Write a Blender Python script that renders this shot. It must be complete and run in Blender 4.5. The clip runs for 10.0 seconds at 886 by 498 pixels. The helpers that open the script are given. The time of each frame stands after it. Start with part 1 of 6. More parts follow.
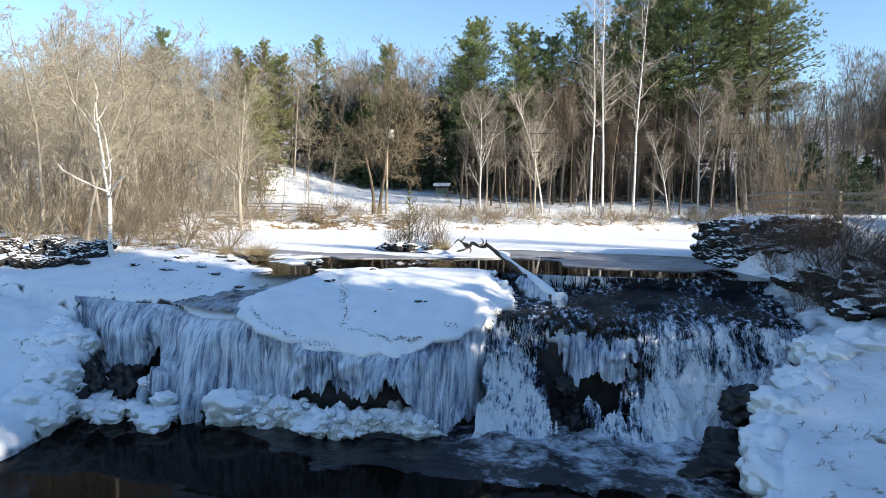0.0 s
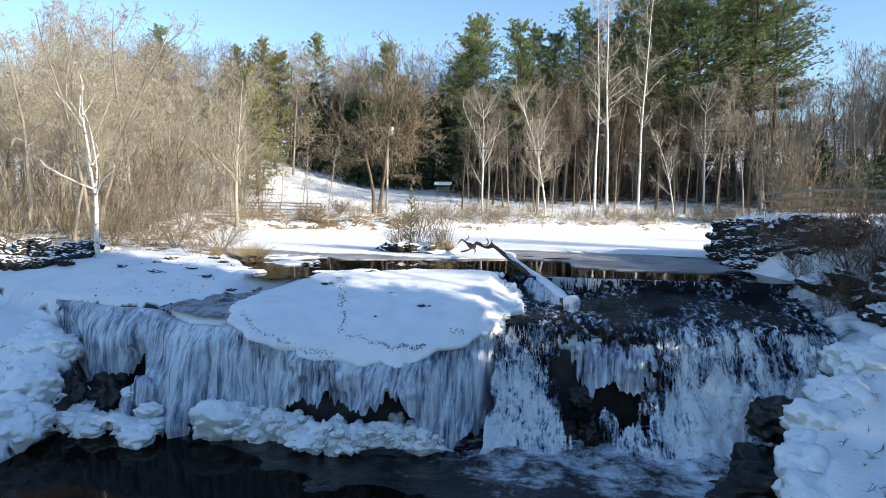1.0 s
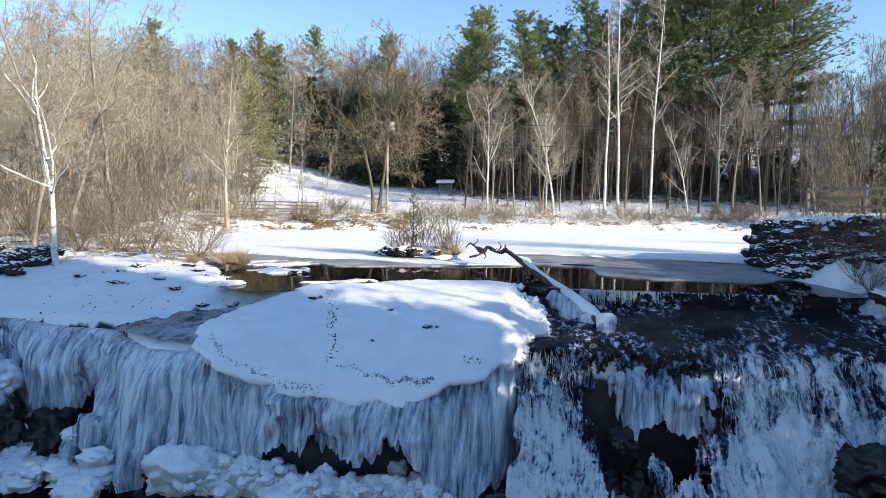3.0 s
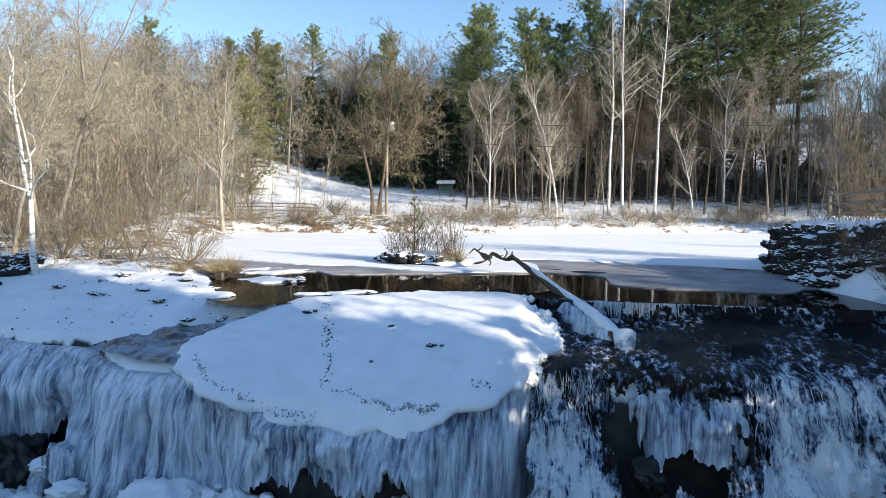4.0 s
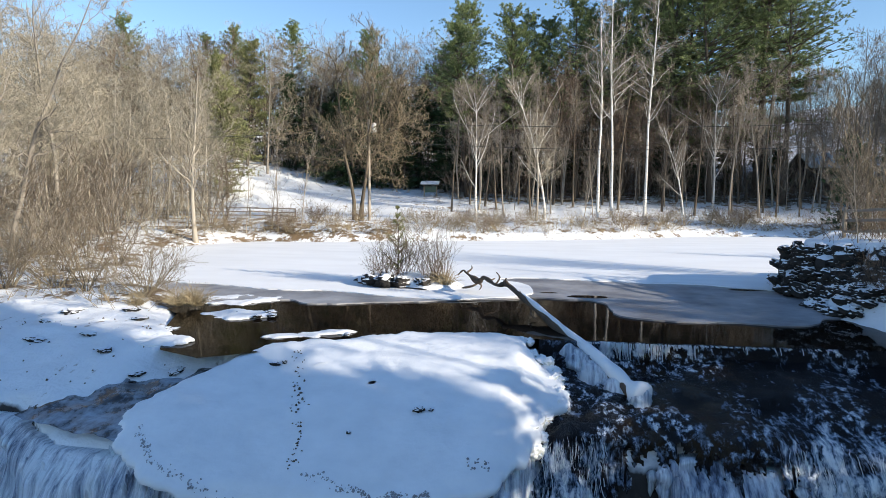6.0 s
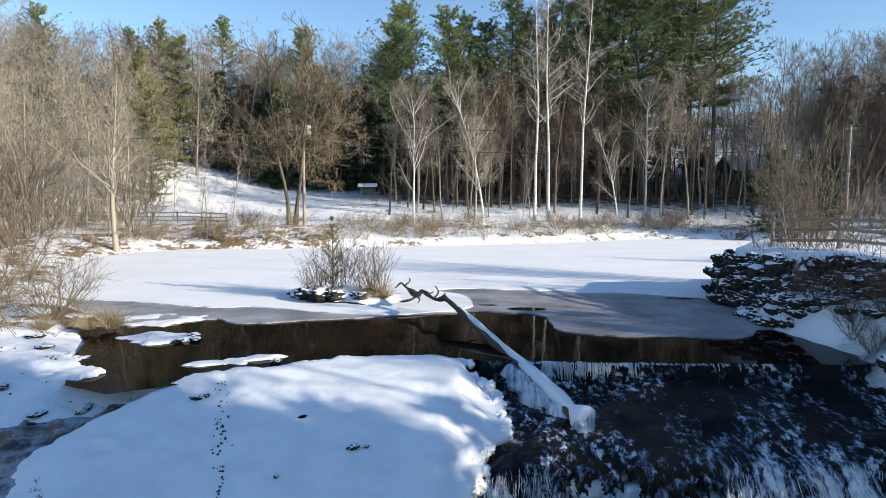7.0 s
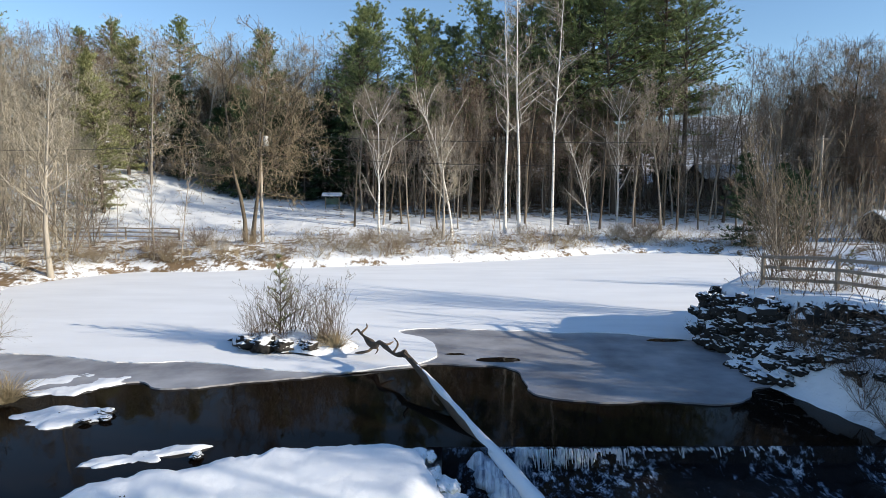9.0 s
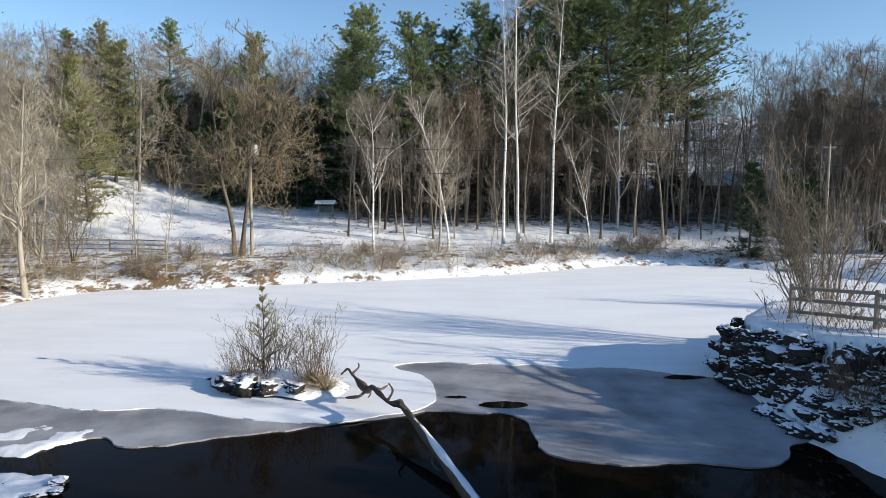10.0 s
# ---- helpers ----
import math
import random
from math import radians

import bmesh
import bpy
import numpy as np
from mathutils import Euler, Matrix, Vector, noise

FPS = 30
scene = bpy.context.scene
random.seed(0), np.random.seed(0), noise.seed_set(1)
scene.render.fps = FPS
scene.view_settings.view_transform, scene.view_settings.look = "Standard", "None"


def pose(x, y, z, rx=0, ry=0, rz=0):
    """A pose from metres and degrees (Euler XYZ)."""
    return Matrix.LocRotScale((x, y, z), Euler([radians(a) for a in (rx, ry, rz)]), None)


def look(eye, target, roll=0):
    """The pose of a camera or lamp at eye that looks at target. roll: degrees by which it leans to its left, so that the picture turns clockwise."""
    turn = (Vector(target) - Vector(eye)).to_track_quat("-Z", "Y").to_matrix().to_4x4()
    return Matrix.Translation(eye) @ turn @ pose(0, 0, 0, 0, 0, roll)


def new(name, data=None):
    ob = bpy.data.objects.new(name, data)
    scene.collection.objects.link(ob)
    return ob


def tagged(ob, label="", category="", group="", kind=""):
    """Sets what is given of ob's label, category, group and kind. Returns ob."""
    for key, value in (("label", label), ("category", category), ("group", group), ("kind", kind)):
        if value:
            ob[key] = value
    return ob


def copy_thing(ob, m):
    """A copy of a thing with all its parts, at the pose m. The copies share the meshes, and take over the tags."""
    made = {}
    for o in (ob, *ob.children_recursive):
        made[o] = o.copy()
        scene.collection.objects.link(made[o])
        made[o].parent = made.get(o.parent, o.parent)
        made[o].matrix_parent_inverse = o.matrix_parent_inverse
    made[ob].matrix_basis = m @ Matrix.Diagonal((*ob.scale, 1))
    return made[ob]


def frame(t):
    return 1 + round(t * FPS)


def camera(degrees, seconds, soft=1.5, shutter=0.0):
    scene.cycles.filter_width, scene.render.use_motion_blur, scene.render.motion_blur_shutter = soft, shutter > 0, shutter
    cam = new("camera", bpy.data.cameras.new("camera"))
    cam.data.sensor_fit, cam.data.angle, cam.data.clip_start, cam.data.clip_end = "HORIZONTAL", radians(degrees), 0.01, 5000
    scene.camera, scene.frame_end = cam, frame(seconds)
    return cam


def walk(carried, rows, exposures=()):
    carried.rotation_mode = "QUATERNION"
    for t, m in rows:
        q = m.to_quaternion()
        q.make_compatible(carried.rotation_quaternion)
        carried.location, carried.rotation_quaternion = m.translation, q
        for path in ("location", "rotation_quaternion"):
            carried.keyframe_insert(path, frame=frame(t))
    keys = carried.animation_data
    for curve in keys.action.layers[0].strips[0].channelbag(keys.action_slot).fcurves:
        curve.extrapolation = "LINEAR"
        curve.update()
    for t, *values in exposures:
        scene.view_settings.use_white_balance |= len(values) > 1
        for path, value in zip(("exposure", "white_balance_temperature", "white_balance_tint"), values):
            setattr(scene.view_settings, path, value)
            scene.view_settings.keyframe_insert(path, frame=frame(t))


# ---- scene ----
cam = camera(70.0, 10.0, soft=0.55)
PATH = [
    (0, (1.576, -0.212, 3.013), (1.222, 1.751, 2.86), 0.8),
    (0.5, (1.384, 0.45, 2.985), (1.03, 2.412, 2.831), 0.8),
    (1, (1.157, 1.185, 2.935), (0.803, 3.148, 2.781), 0.8),
    (1.5, (0.91, 2.056, 2.897), (0.556, 4.018, 2.743), 0.8),
    (2, (0.663, 3.004, 2.883), (0.308, 4.966, 2.729), 0.8),
    (2.5, (0.439, 3.898, 2.91), (0.084, 5.86, 2.753), 0.8),
    (4, (-0.182, 6.157, 3.14), (-0.536, 8.119, 2.98), 0.7),
    (4.5, (-0.363, 6.798, 3.315), (-0.717, 8.759, 3.152), 0.7),
    (5, (-0.537, 7.401, 3.514), (-0.89, 9.362, 3.349), 0.7),
    (6.3, (-0.735, 8.778, 4.31), (-0.992, 10.754, 4.13), 0.3),
    (6.5, (-0.749, 8.935, 4.4), (-0.963, 10.916, 4.222), 0.3),
    (7, (-0.744, 9.366, 4.594), (-0.857, 11.355, 4.415), 0.3),
    (7.5, (-0.7, 9.916, 4.835), (-0.768, 11.906, 4.656), 0.3),
    (8, (-0.626, 10.61, 5.16), (-0.667, 12.602, 4.981), 0.3),
    (8.5, (-0.572, 11.423, 5.55), (-0.6, 13.415, 5.371), 0.2),
    (9, (-0.546, 12.246, 5.93), (-0.566, 14.238, 5.75), 0.2),
    (9.5, (-0.615, 13.268, 6.362), (-0.626, 15.26, 6.183), 0.2),
    (10, (-0.708, 14.433, 6.776), (-0.713, 16.425, 6.6), 0.2),
]
walk(cam, [(t, look(eye, target, roll)) for t, eye, target, roll in PATH],
     exposures=[(0, 0.97, 6330, 10), (2.5, 0.92, 6280, 10), (5, 0.75, 6220, 10), (6.5, 0.64, 6180, 10), (8, 0.57, 6180, 10), (10, 0.41, 6130, 10)])

# ---- light: low winter sun from the right, slightly behind, and a clear sky ----
SUN_FROM = Vector((0.945, -0.325, 0.0)).normalized()
SUN_HEIGHT = radians(18)
world = bpy.data.worlds.new("sky")
scene.world = world
world.use_nodes = True
wn = world.node_tree.nodes
sky = wn.new("ShaderNodeTexSky")
sky.sky_type, sky.sun_disc = "NISHITA", False
sky.sun_elevation = SUN_HEIGHT
sky.sun_rotation = math.atan2(SUN_FROM.x, SUN_FROM.y)
sky.air_density, sky.dust_density, sky.ozone_density = 1.0, 0.0, 2.8
wn["Background"].inputs["Strength"].default_value = 0.13
world.node_tree.links.new(sky.outputs["Color"], wn["Background"].inputs["Color"])
sun = new("sun", bpy.data.lights.new("sun", "SUN"))
sun.data.energy, sun.data.angle, sun.data.color = 5.0, radians(0.5), (1.0, 0.88, 0.69)
sun.matrix_world = look(Vector((60, -20, 40)), Vector((60, -20, 40)) - (SUN_FROM * math.cos(SUN_HEIGHT) + Vector((0, 0, math.sin(SUN_HEIGHT)))))


# ---- materials ----
class Mat:
    """A small helper round one node material."""

    def __init__(self, name, rough=0.8, spec=0.3):
        self.m = bpy.data.materials.new(name)
        self.m.use_nodes = True
        self.t = self.m.node_tree
        self.b = self.t.nodes["Principled BSDF"]
        self.b.inputs["Roughness"].default_value = rough
        self.b.inputs["Specular IOR Level"].default_value = spec
        self.geo = self.t.nodes.new("ShaderNodeNewGeometry")

    def node(self, kind, **ins):
        n = self.t.nodes.new(kind)
        for k, v in ins.items():
            self.put(n.inputs[k.replace("_", " ")], v)
        return n

    def put(self, socket, v):
        if isinstance(v, bpy.types.NodeSocket):
            self.t.links.new(v, socket)
        else:
            socket.default_value = v

    def pos(self, stretch=(1, 1, 1), local=False):
        if local:
            src = self.t.nodes.new("ShaderNodeTexCoord").outputs["Object"]
        else:
            src = self.geo.outputs["Position"]
        n = self.t.nodes.new("ShaderNodeMapping")
        n.inputs["Scale"].default_value = stretch
        self.t.links.new(src, n.inputs["Vector"])
        return n.outputs["Vector"]

    def noise(self, scale, detail=4.0, stretch=(1, 1, 1), rough=0.55, local=False):
        n = self.node("ShaderNodeTexNoise", Scale=scale, Detail=detail, Roughness=rough)
        self.t.links.new(self.pos(stretch, local), n.inputs["Vector"])
        return n.outputs["Fac"]

    def ramp(self, fac, lo, hi, a=0.0, b=1.0):
        n = self.node("ShaderNodeMapRange")
        for k, v in (("Value", fac), ("From Min", lo), ("From Max", hi), ("To Min", a), ("To Max", b)):
            self.put(n.inputs[k], v)
        n.clamp = True
        return n.outputs["Result"]

    def mix(self, fac, a, b):
        n = self.t.nodes.new("ShaderNodeMix")
        n.data_type = "RGBA"
        for i, v in ((0, fac), (6, a), (7, b)):
            if isinstance(v, tuple) and len(v) == 3:
                v = (*v, 1)
            self.put(n.inputs[i], v)
        return n.outputs[2]

    def math(self, op, a, b=0.0):
        n = self.t.nodes.new("ShaderNodeMath")
        n.operation = op
        self.put(n.inputs[0], a)
        self.put(n.inputs[1], b)
        return n.outputs[0]

    def normal_z(self):
        n = self.t.nodes.new("ShaderNodeSeparateXYZ")
        self.t.links.new(self.geo.outputs["Normal"], n.inputs[0])
        return n.outputs["Z"]

    def place(self):
        n = self.t.nodes.new("ShaderNodeSeparateXYZ")
        self.t.links.new(self.geo.outputs["Position"], n.inputs[0])
        return n.outputs

    def colour(self, v):
        self.put(self.b.inputs["Base Color"], (*v, 1) if isinstance(v, tuple) and len(v) == 3 else v)
        return self

    def set(self, name, v):
        self.put(self.b.inputs[name], v)
        return self

    def bump(self, height, strength=0.5, distance=0.05):
        n = self.node("ShaderNodeBump", Strength=strength, Distance=distance, Height=height)
        self.t.links.new(n.outputs["Normal"], self.b.inputs["Normal"])
        return self

    def island(self):
        return self.geo.outputs["Random Per Island"]

    def each(self):
        return self.t.nodes.new("ShaderNodeObjectInfo").outputs["Random"]


SNOW = (0.9, 0.91, 0.93)


def make_snow():
    m = Mat("snow", 0.75, 0.25)
    n = m.noise(1.3, 5)
    m.colour(m.mix(m.ramp(n, 0.3, 0.7), (0.8, 0.815, 0.84), SNOW))
    m.bump(m.math("ADD", m.noise(3.0, 6), m.math("MULTIPLY", m.noise(40, 3), 0.12)), 0.5, 0.06)
    return m.m


def make_ground():
    """Snow over leaf litter and dead grass, with dark rock on the steep faces."""
    m = Mat("snowy_ground", 0.85, 0.2)
    snow = m.mix(m.ramp(m.noise(0.9, 5), 0.3, 0.7), (0.8, 0.815, 0.84), SNOW)
    litter = m.mix(m.noise(2.5, 6), (0.09, 0.06, 0.035), (0.3, 0.21, 0.12))
    rock = m.mix(m.noise(1.7, 8), (0.012, 0.012, 0.014), (0.09, 0.08, 0.075))
    xyz = m.place()
    bank = m.math("MULTIPLY", m.ramp(xyz["Y"], 56, 66), m.ramp(xyz["Y"], 88, 78))
    field = m.math("MULTIPLY", m.ramp(xyz["X"], -12, -17), m.ramp(xyz["Y"], 70, 73))
    bank = m.math("MULTIPLY", bank, m.math("SUBTRACT", 1.0, field))
    woods = m.math("MULTIPLY", m.ramp(xyz["Y"], 88, 97), m.math("MAXIMUM", m.ramp(xyz["X"], -24, -12), m.ramp(xyz["Y"], 112, 120)))
    left = m.math("MULTIPLY", m.ramp(xyz["X"], -11, -14), m.ramp(xyz["Y"], 27.5, 29.5))
    cover = m.math("MAXIMUM", m.math("MAXIMUM", m.math("MULTIPLY", bank, 0.075), m.math("MULTIPLY", woods, 0.115)), m.math("MULTIPLY", left, 0.11))
    low = m.math("MULTIPLY", m.ramp(xyz["X"], 6.6, 7.6), m.ramp(xyz["Y"], 21, 19.5))
    cover = m.math("MAXIMUM", cover, m.math("MULTIPLY", low, 0.01))
    patch = m.math("ADD", m.math("MULTIPLY", m.noise(0.55, 9, rough=0.72), 0.75), m.math("MULTIPLY", m.noise(4.0, 4, (1, 0.4, 1)), 0.25))
    bare = m.ramp(m.math("SUBTRACT", m.math("ADD", patch, cover), m.math("MULTIPLY", field, 0.09)), 0.585, 0.645)
    base = m.mix(bare, snow, litter)
    reach = m.math("ADD", xyz["X"], m.math("MULTIPLY", m.noise(0.9, 5), 2.4))
    shelf = m.math("MULTIPLY", m.ramp(reach, 11.9, 11.3), m.math("MULTIPLY", m.math("MULTIPLY", m.ramp(xyz["Y"], 21.5, 22.8), m.ramp(xyz["Y"], 29.0, 28.0)), m.ramp(xyz["X"], 7.5, 8.0)))
    sheet_ice = m.mix(m.ramp(m.noise(1.6, 7, (1, 1.6, 1), 0.7), 0.38, 0.62), (0.08, 0.09, 0.105), (0.55, 0.59, 0.64))
    base = m.mix(shelf, base, sheet_ice)
    steep = m.ramp(m.math("ADD", m.normal_z(), m.math("MULTIPLY", m.noise(2.2, 6), 0.35)), 0.72, 0.58)
    m.colour(m.mix(steep, base, rock))
    m.bump(m.math("ADD", m.noise(2.0, 7), m.math("MULTIPLY", m.noise(14, 5), 0.25)), 0.7, 0.12)
    return m.m


def make_ice():
    """Grey, wet pond ice with windblown snow on it."""
    m = Mat("pond_ice", 0.45, 0.4)
    n = m.noise(0.5, 6)
    m.colour(m.mix(m.ramp(n, 0.35, 0.65), (0.21, 0.206, 0.22), (0.43, 0.425, 0.44)))
    m.set("Roughness", m.ramp(m.noise(1.5, 4), 0.3, 0.7, 0.3, 0.6))
    m.bump(m.noise(5, 4), 0.1, 0.02)
    return m.m


def make_pond_snow():
    m = Mat("pond_snow", 0.8, 0.2)
    n = m.noise(0.35, 6, (0.5, 1.6, 1))
    m.colour(m.mix(m.ramp(n, 0.35, 0.62), (0.86, 0.86, 0.865), (0.93, 0.93, 0.935)))
    m.bump(m.math("ADD", m.noise(0.9, 5, (0.5, 1.5, 1)), m.math("MULTIPLY", m.noise(9, 4), 0.15)), 0.35, 0.08)
    return m.m


def make_water():
    """Dark, tea-brown river water with a light ripple."""
    m = Mat("dark_water", 0.04, 0.12)
    m.colour(m.mix(m.noise(0.4, 3), (0.004, 0.003, 0.003), (0.012, 0.008, 0.005)))
    m.set("IOR", 1.2)
    m.bump(m.math("ADD", m.noise(1.2, 3, (1, 0.45, 1)), m.math("MULTIPLY", m.noise(5.0, 3, (1, 0.5, 1)), 0.3)), 0.07, 0.04)
    return m.m


def make_white_water():
    """Water over dark rock: veils of foam with fine streaks along the fall, brown glassy water where it runs thin."""
    m = Mat("falling_water", 0.2, 0.16)
    xyz = m.place()
    x, y, z = xyz["X"], xyz["Y"], xyz["Z"]
    wob = m.math("ADD", x, m.math("MULTIPLY", m.noise(1.1, 3), 0.5))

    def streaks(across, along, detail):
        warp = m.t.nodes.new("ShaderNodeCombineXYZ")
        m.put(warp.inputs[0], m.math("MULTIPLY", wob, across))
        m.put(warp.inputs[1], m.math("MULTIPLY", y, along))
        m.put(warp.inputs[2], m.math("MULTIPLY", z, along))
        n = m.node("ShaderNodeTexNoise", Scale=1.0, Detail=detail, Roughness=0.62)
        m.t.links.new(warp.outputs[0], n.inputs["Vector"])
        return n.outputs["Fac"]

    fine, broad = streaks(16.0, 1.3, 5.0), streaks(3.2, 0.55, 4.0)
    lace = m.noise(5.5, 7, (1.2, 1.0, 0.6), 0.7)
    billow = m.noise(1.1, 5, (1.1, 0.8, 0.7), 0.6)
    total = m.math("ADD", m.math("ADD", m.math("MULTIPLY", fine, 0.2), m.math("MULTIPLY", broad, 0.26)), m.math("ADD", m.math("MULTIPLY", lace, 0.22), m.math("MULTIPLY", billow, 0.32)))
    falling = m.ramp(z, -1.1, -1.45)
    veil = m.math("MULTIPLY", m.math("MULTIPLY", m.ramp(x, 1.5, 0.5), falling), 0.05)
    chute = m.math("MULTIPLY", m.math("MULTIPLY", m.ramp(x, 4.0, 5.4), m.ramp(z, -1.0, -1.3)), 0.05)
    down = m.ramp(z, -2.2, -4.2, 0.0, 0.075)
    lip = m.math("MULTIPLY", m.math("MULTIPLY", m.ramp(x, 1.0, 1.8), m.ramp(x, 4.6, 3.6)), m.ramp(z, -2.0, -1.5, 0.0, -0.075))
    near_log = m.math("MULTIPLY", m.math("MULTIPLY", m.ramp(x, 0.0, 0.6), m.ramp(x, 3.4, 1.8)), m.ramp(y, 24.0, 25.6))
    calm = m.math("ADD", m.ramp(z, -1.25, -1.0, 0.0, -0.085), m.math("MULTIPLY", near_log, m.math("MULTIPLY", m.ramp(z, -1.2, -1.0), 0.13)))
    run = m.math("MULTIPLY", m.math("MULTIPLY", m.ramp(x, 3.2, 4.6), m.ramp(x, 8.4, 6.4)), m.math("MULTIPLY", m.ramp(z, -1.25, -1.0), m.ramp(m.math("ADD", y, m.math("MULTIPLY", m.noise(0.8, 4), 1.8)), 25.0, 24.0, 0.0, 0.12)))
    total = m.math("ADD", m.math("ADD", total, m.math("ADD", veil, chute)), m.math("ADD", m.math("ADD", down, lip), m.math("ADD", calm, run)))
    f = m.ramp(total, 0.5, 0.592)
    curl = m.math("MULTIPLY", m.ramp(m.noise(4.2, 7, (1.3, 0.8, 1.0), 0.72), 0.5, 0.62), m.ramp(m.noise(0.55, 5, (1.2, 0.7, 1.0), 0.6), 0.42, 0.56))
    f = m.math("MAXIMUM", f, m.math("MULTIPLY", curl, m.ramp(z, -1.6, -1.2, 0.3, 0.9)))
    thin = m.mix(m.math("MULTIPLY", m.math("MULTIPLY", m.ramp(x, 0.4, 1.6), m.ramp(x, 5.2, 3.8)), m.ramp(m.noise(1.7, 4), 0.4, 0.6)), (0.006, 0.005, 0.006), (0.03, 0.019, 0.009))
    tone = m.mix(m.ramp(f, 0.05, 0.55), thin, (0.2, 0.27, 0.38))
    m.colour(m.mix(m.ramp(f, 0.4, 1.0), tone, (0.93, 0.95, 0.97)))
    m.set("Roughness", m.ramp(f, 0, 0.6, 0.08, 0.6))
    m.bump(m.math("ADD", m.math("ADD", fine, broad), m.math("MULTIPLY", lace, 0.8)), 0.8, 0.12)
    return m.m


def make_foam():
    """Lacy foam on black water, thick by the falls and torn further off."""
    m = Mat("foam", 0.4, 0.4)
    xyz = m.place()
    away = m.math("ADD", m.ramp(xyz["Y"], 19.5, 13.5, 0.0, 0.24), m.math("ADD", m.ramp(xyz["X"], 0.0, -2.5, 0.0, 0.15), m.ramp(xyz["X"], 5.5, 7.8, 0.0, 0.12)))
    lace = m.math("ADD", m.math("MULTIPLY", m.noise(0.9, 7, (1.0, 1.3, 1), 0.65), 0.65), m.math("MULTIPLY", m.noise(3.6, 5, rough=0.7), 0.35))
    f = m.ramp(m.math("SUBTRACT", lace, away), 0.38, 0.6)
    m.colour(m.mix(f, (0.008, 0.008, 0.011), (0.72, 0.78, 0.86)))
    m.set("Roughness", m.ramp(f, 0, 1, 0.06, 0.6))
    m.bump(lace, 0.7, 0.12)
    return m.m


def make_spray():
    m = Mat("white_spray", 0.5, 0.4)
    m.colour(m.mix(m.noise(5, 4), (0.55, 0.6, 0.66), (0.86, 0.88, 0.9)))
    m.set("Subsurface Weight", 0.1)
    m.bump(m.noise(20, 4), 0.6, 0.03)
    return m.m


def make_hanging_ice():
    """Blue-grey ice: clear and dark where it is thin, cloudy white where it has grown thick."""
    m = Mat("hanging_ice", 0.3, 0.5)
    n = m.math("ADD", m.math("MULTIPLY", m.noise(3.0, 7, (3.0, 0.7, 0.16), 0.68), 0.7), m.math("MULTIPLY", m.noise(0.8, 3, (1, 1, 0.7)), 0.3))
    ice = m.mix(m.ramp(n, 0.42, 0.58), (0.17, 0.215, 0.31), (0.76, 0.81, 0.87))
    m.colour(m.mix(m.ramp(n, 0.43, 0.35), ice, (0.04, 0.042, 0.065)))
    m.set("Subsurface Weight", 0.15)
    m.set("Subsurface Radius", (0.12, 0.2, 0.26))
    m.bump(m.math("ADD", m.noise(6, 5, (2.8, 2.8, 0.22), 0.65), m.math("MULTIPLY", m.noise(16, 3), 0.15)), 0.75, 0.06)
    return m.m


def make_rock():
    m = Mat("dark_rock", 0.8, 0.22)
    base = m.mix(m.noise(2.3, 8, local=False), (0.008, 0.0075, 0.007), (0.055, 0.05, 0.045))
    base = m.mix(m.math("MULTIPLY", m.each(), 0.5), base, (0.04, 0.035, 0.03))
    snow = m.ramp(m.math("ADD", m.normal_z(), m.math("MULTIPLY", m.noise(2.6, 5), 0.9)), 1.14, 1.26)
    m.colour(m.mix(snow, base, SNOW))
    m.bump(m.math("ADD", m.noise(4, 8), m.math("MULTIPLY", m.noise(18, 5), 0.3)), 0.9, 0.08)
    return m.m


def make_bark(name, a, b, scale=3.0, rough=0.85, marks=None):
    m = Mat(name, rough, 0.2)
    col = m.mix(m.noise(scale, 6, (2, 2, 0.5)), a, b)
    if marks:
        band = m.ramp(m.noise(2.6, 5, (1.2, 1.2, 5)), 0.56, 0.64)
        col = m.mix(band, col, marks)
    col = m.mix(m.math("MULTIPLY", m.each(), 0.35), col, b)
    m.colour(col)
    m.bump(m.noise(scale * 4, 4, (2, 2, 0.4)), 0.6, 0.03)
    return m.m


def make_needles(name, a, b):
    m = Mat(name, 0.6, 0.25)
    m.colour(m.mix(m.island(), a, b))
    return m.m


def make_plain(name, a, b, scale=6.0, rough=0.7, spec=0.3, metal=0.0):
    m = Mat(name, rough, spec)
    m.colour(m.mix(m.noise(scale, 5), a, b))
    m.set("Metallic", metal)
    m.bump(m.noise(scale * 5, 3), 0.2, 0.01)
    return m.m


M_SNOW, M_GROUND, M_ICE, M_PONDSNOW = make_snow(), make_ground(), make_ice(), make_pond_snow()
M_WATER, M_FALLS, M_HANG, M_ROCK, M_FOAM, M_SPRAY = make_water(), make_white_water(), make_hanging_ice(), make_rock(), make_foam(), make_spray()


def make_slush():
    """Grey ice with dark wet gaps, under a thin sheet of water."""
    m = Mat("slush", 0.15, 0.5)
    n = m.math("ADD", m.math("MULTIPLY", m.noise(1.3, 7, (1.2, 0.8, 1), 0.65), 0.7), m.math("MULTIPLY", m.noise(5, 4), 0.3))
    m.colour(m.mix(m.ramp(n, 0.45, 0.62), (0.02, 0.02, 0.022), (0.36, 0.42, 0.5)))
    m.set("Roughness", m.ramp(n, 0.4, 0.6, 0.08, 0.5))
    m.bump(n, 0.5, 0.06)
    return m.m


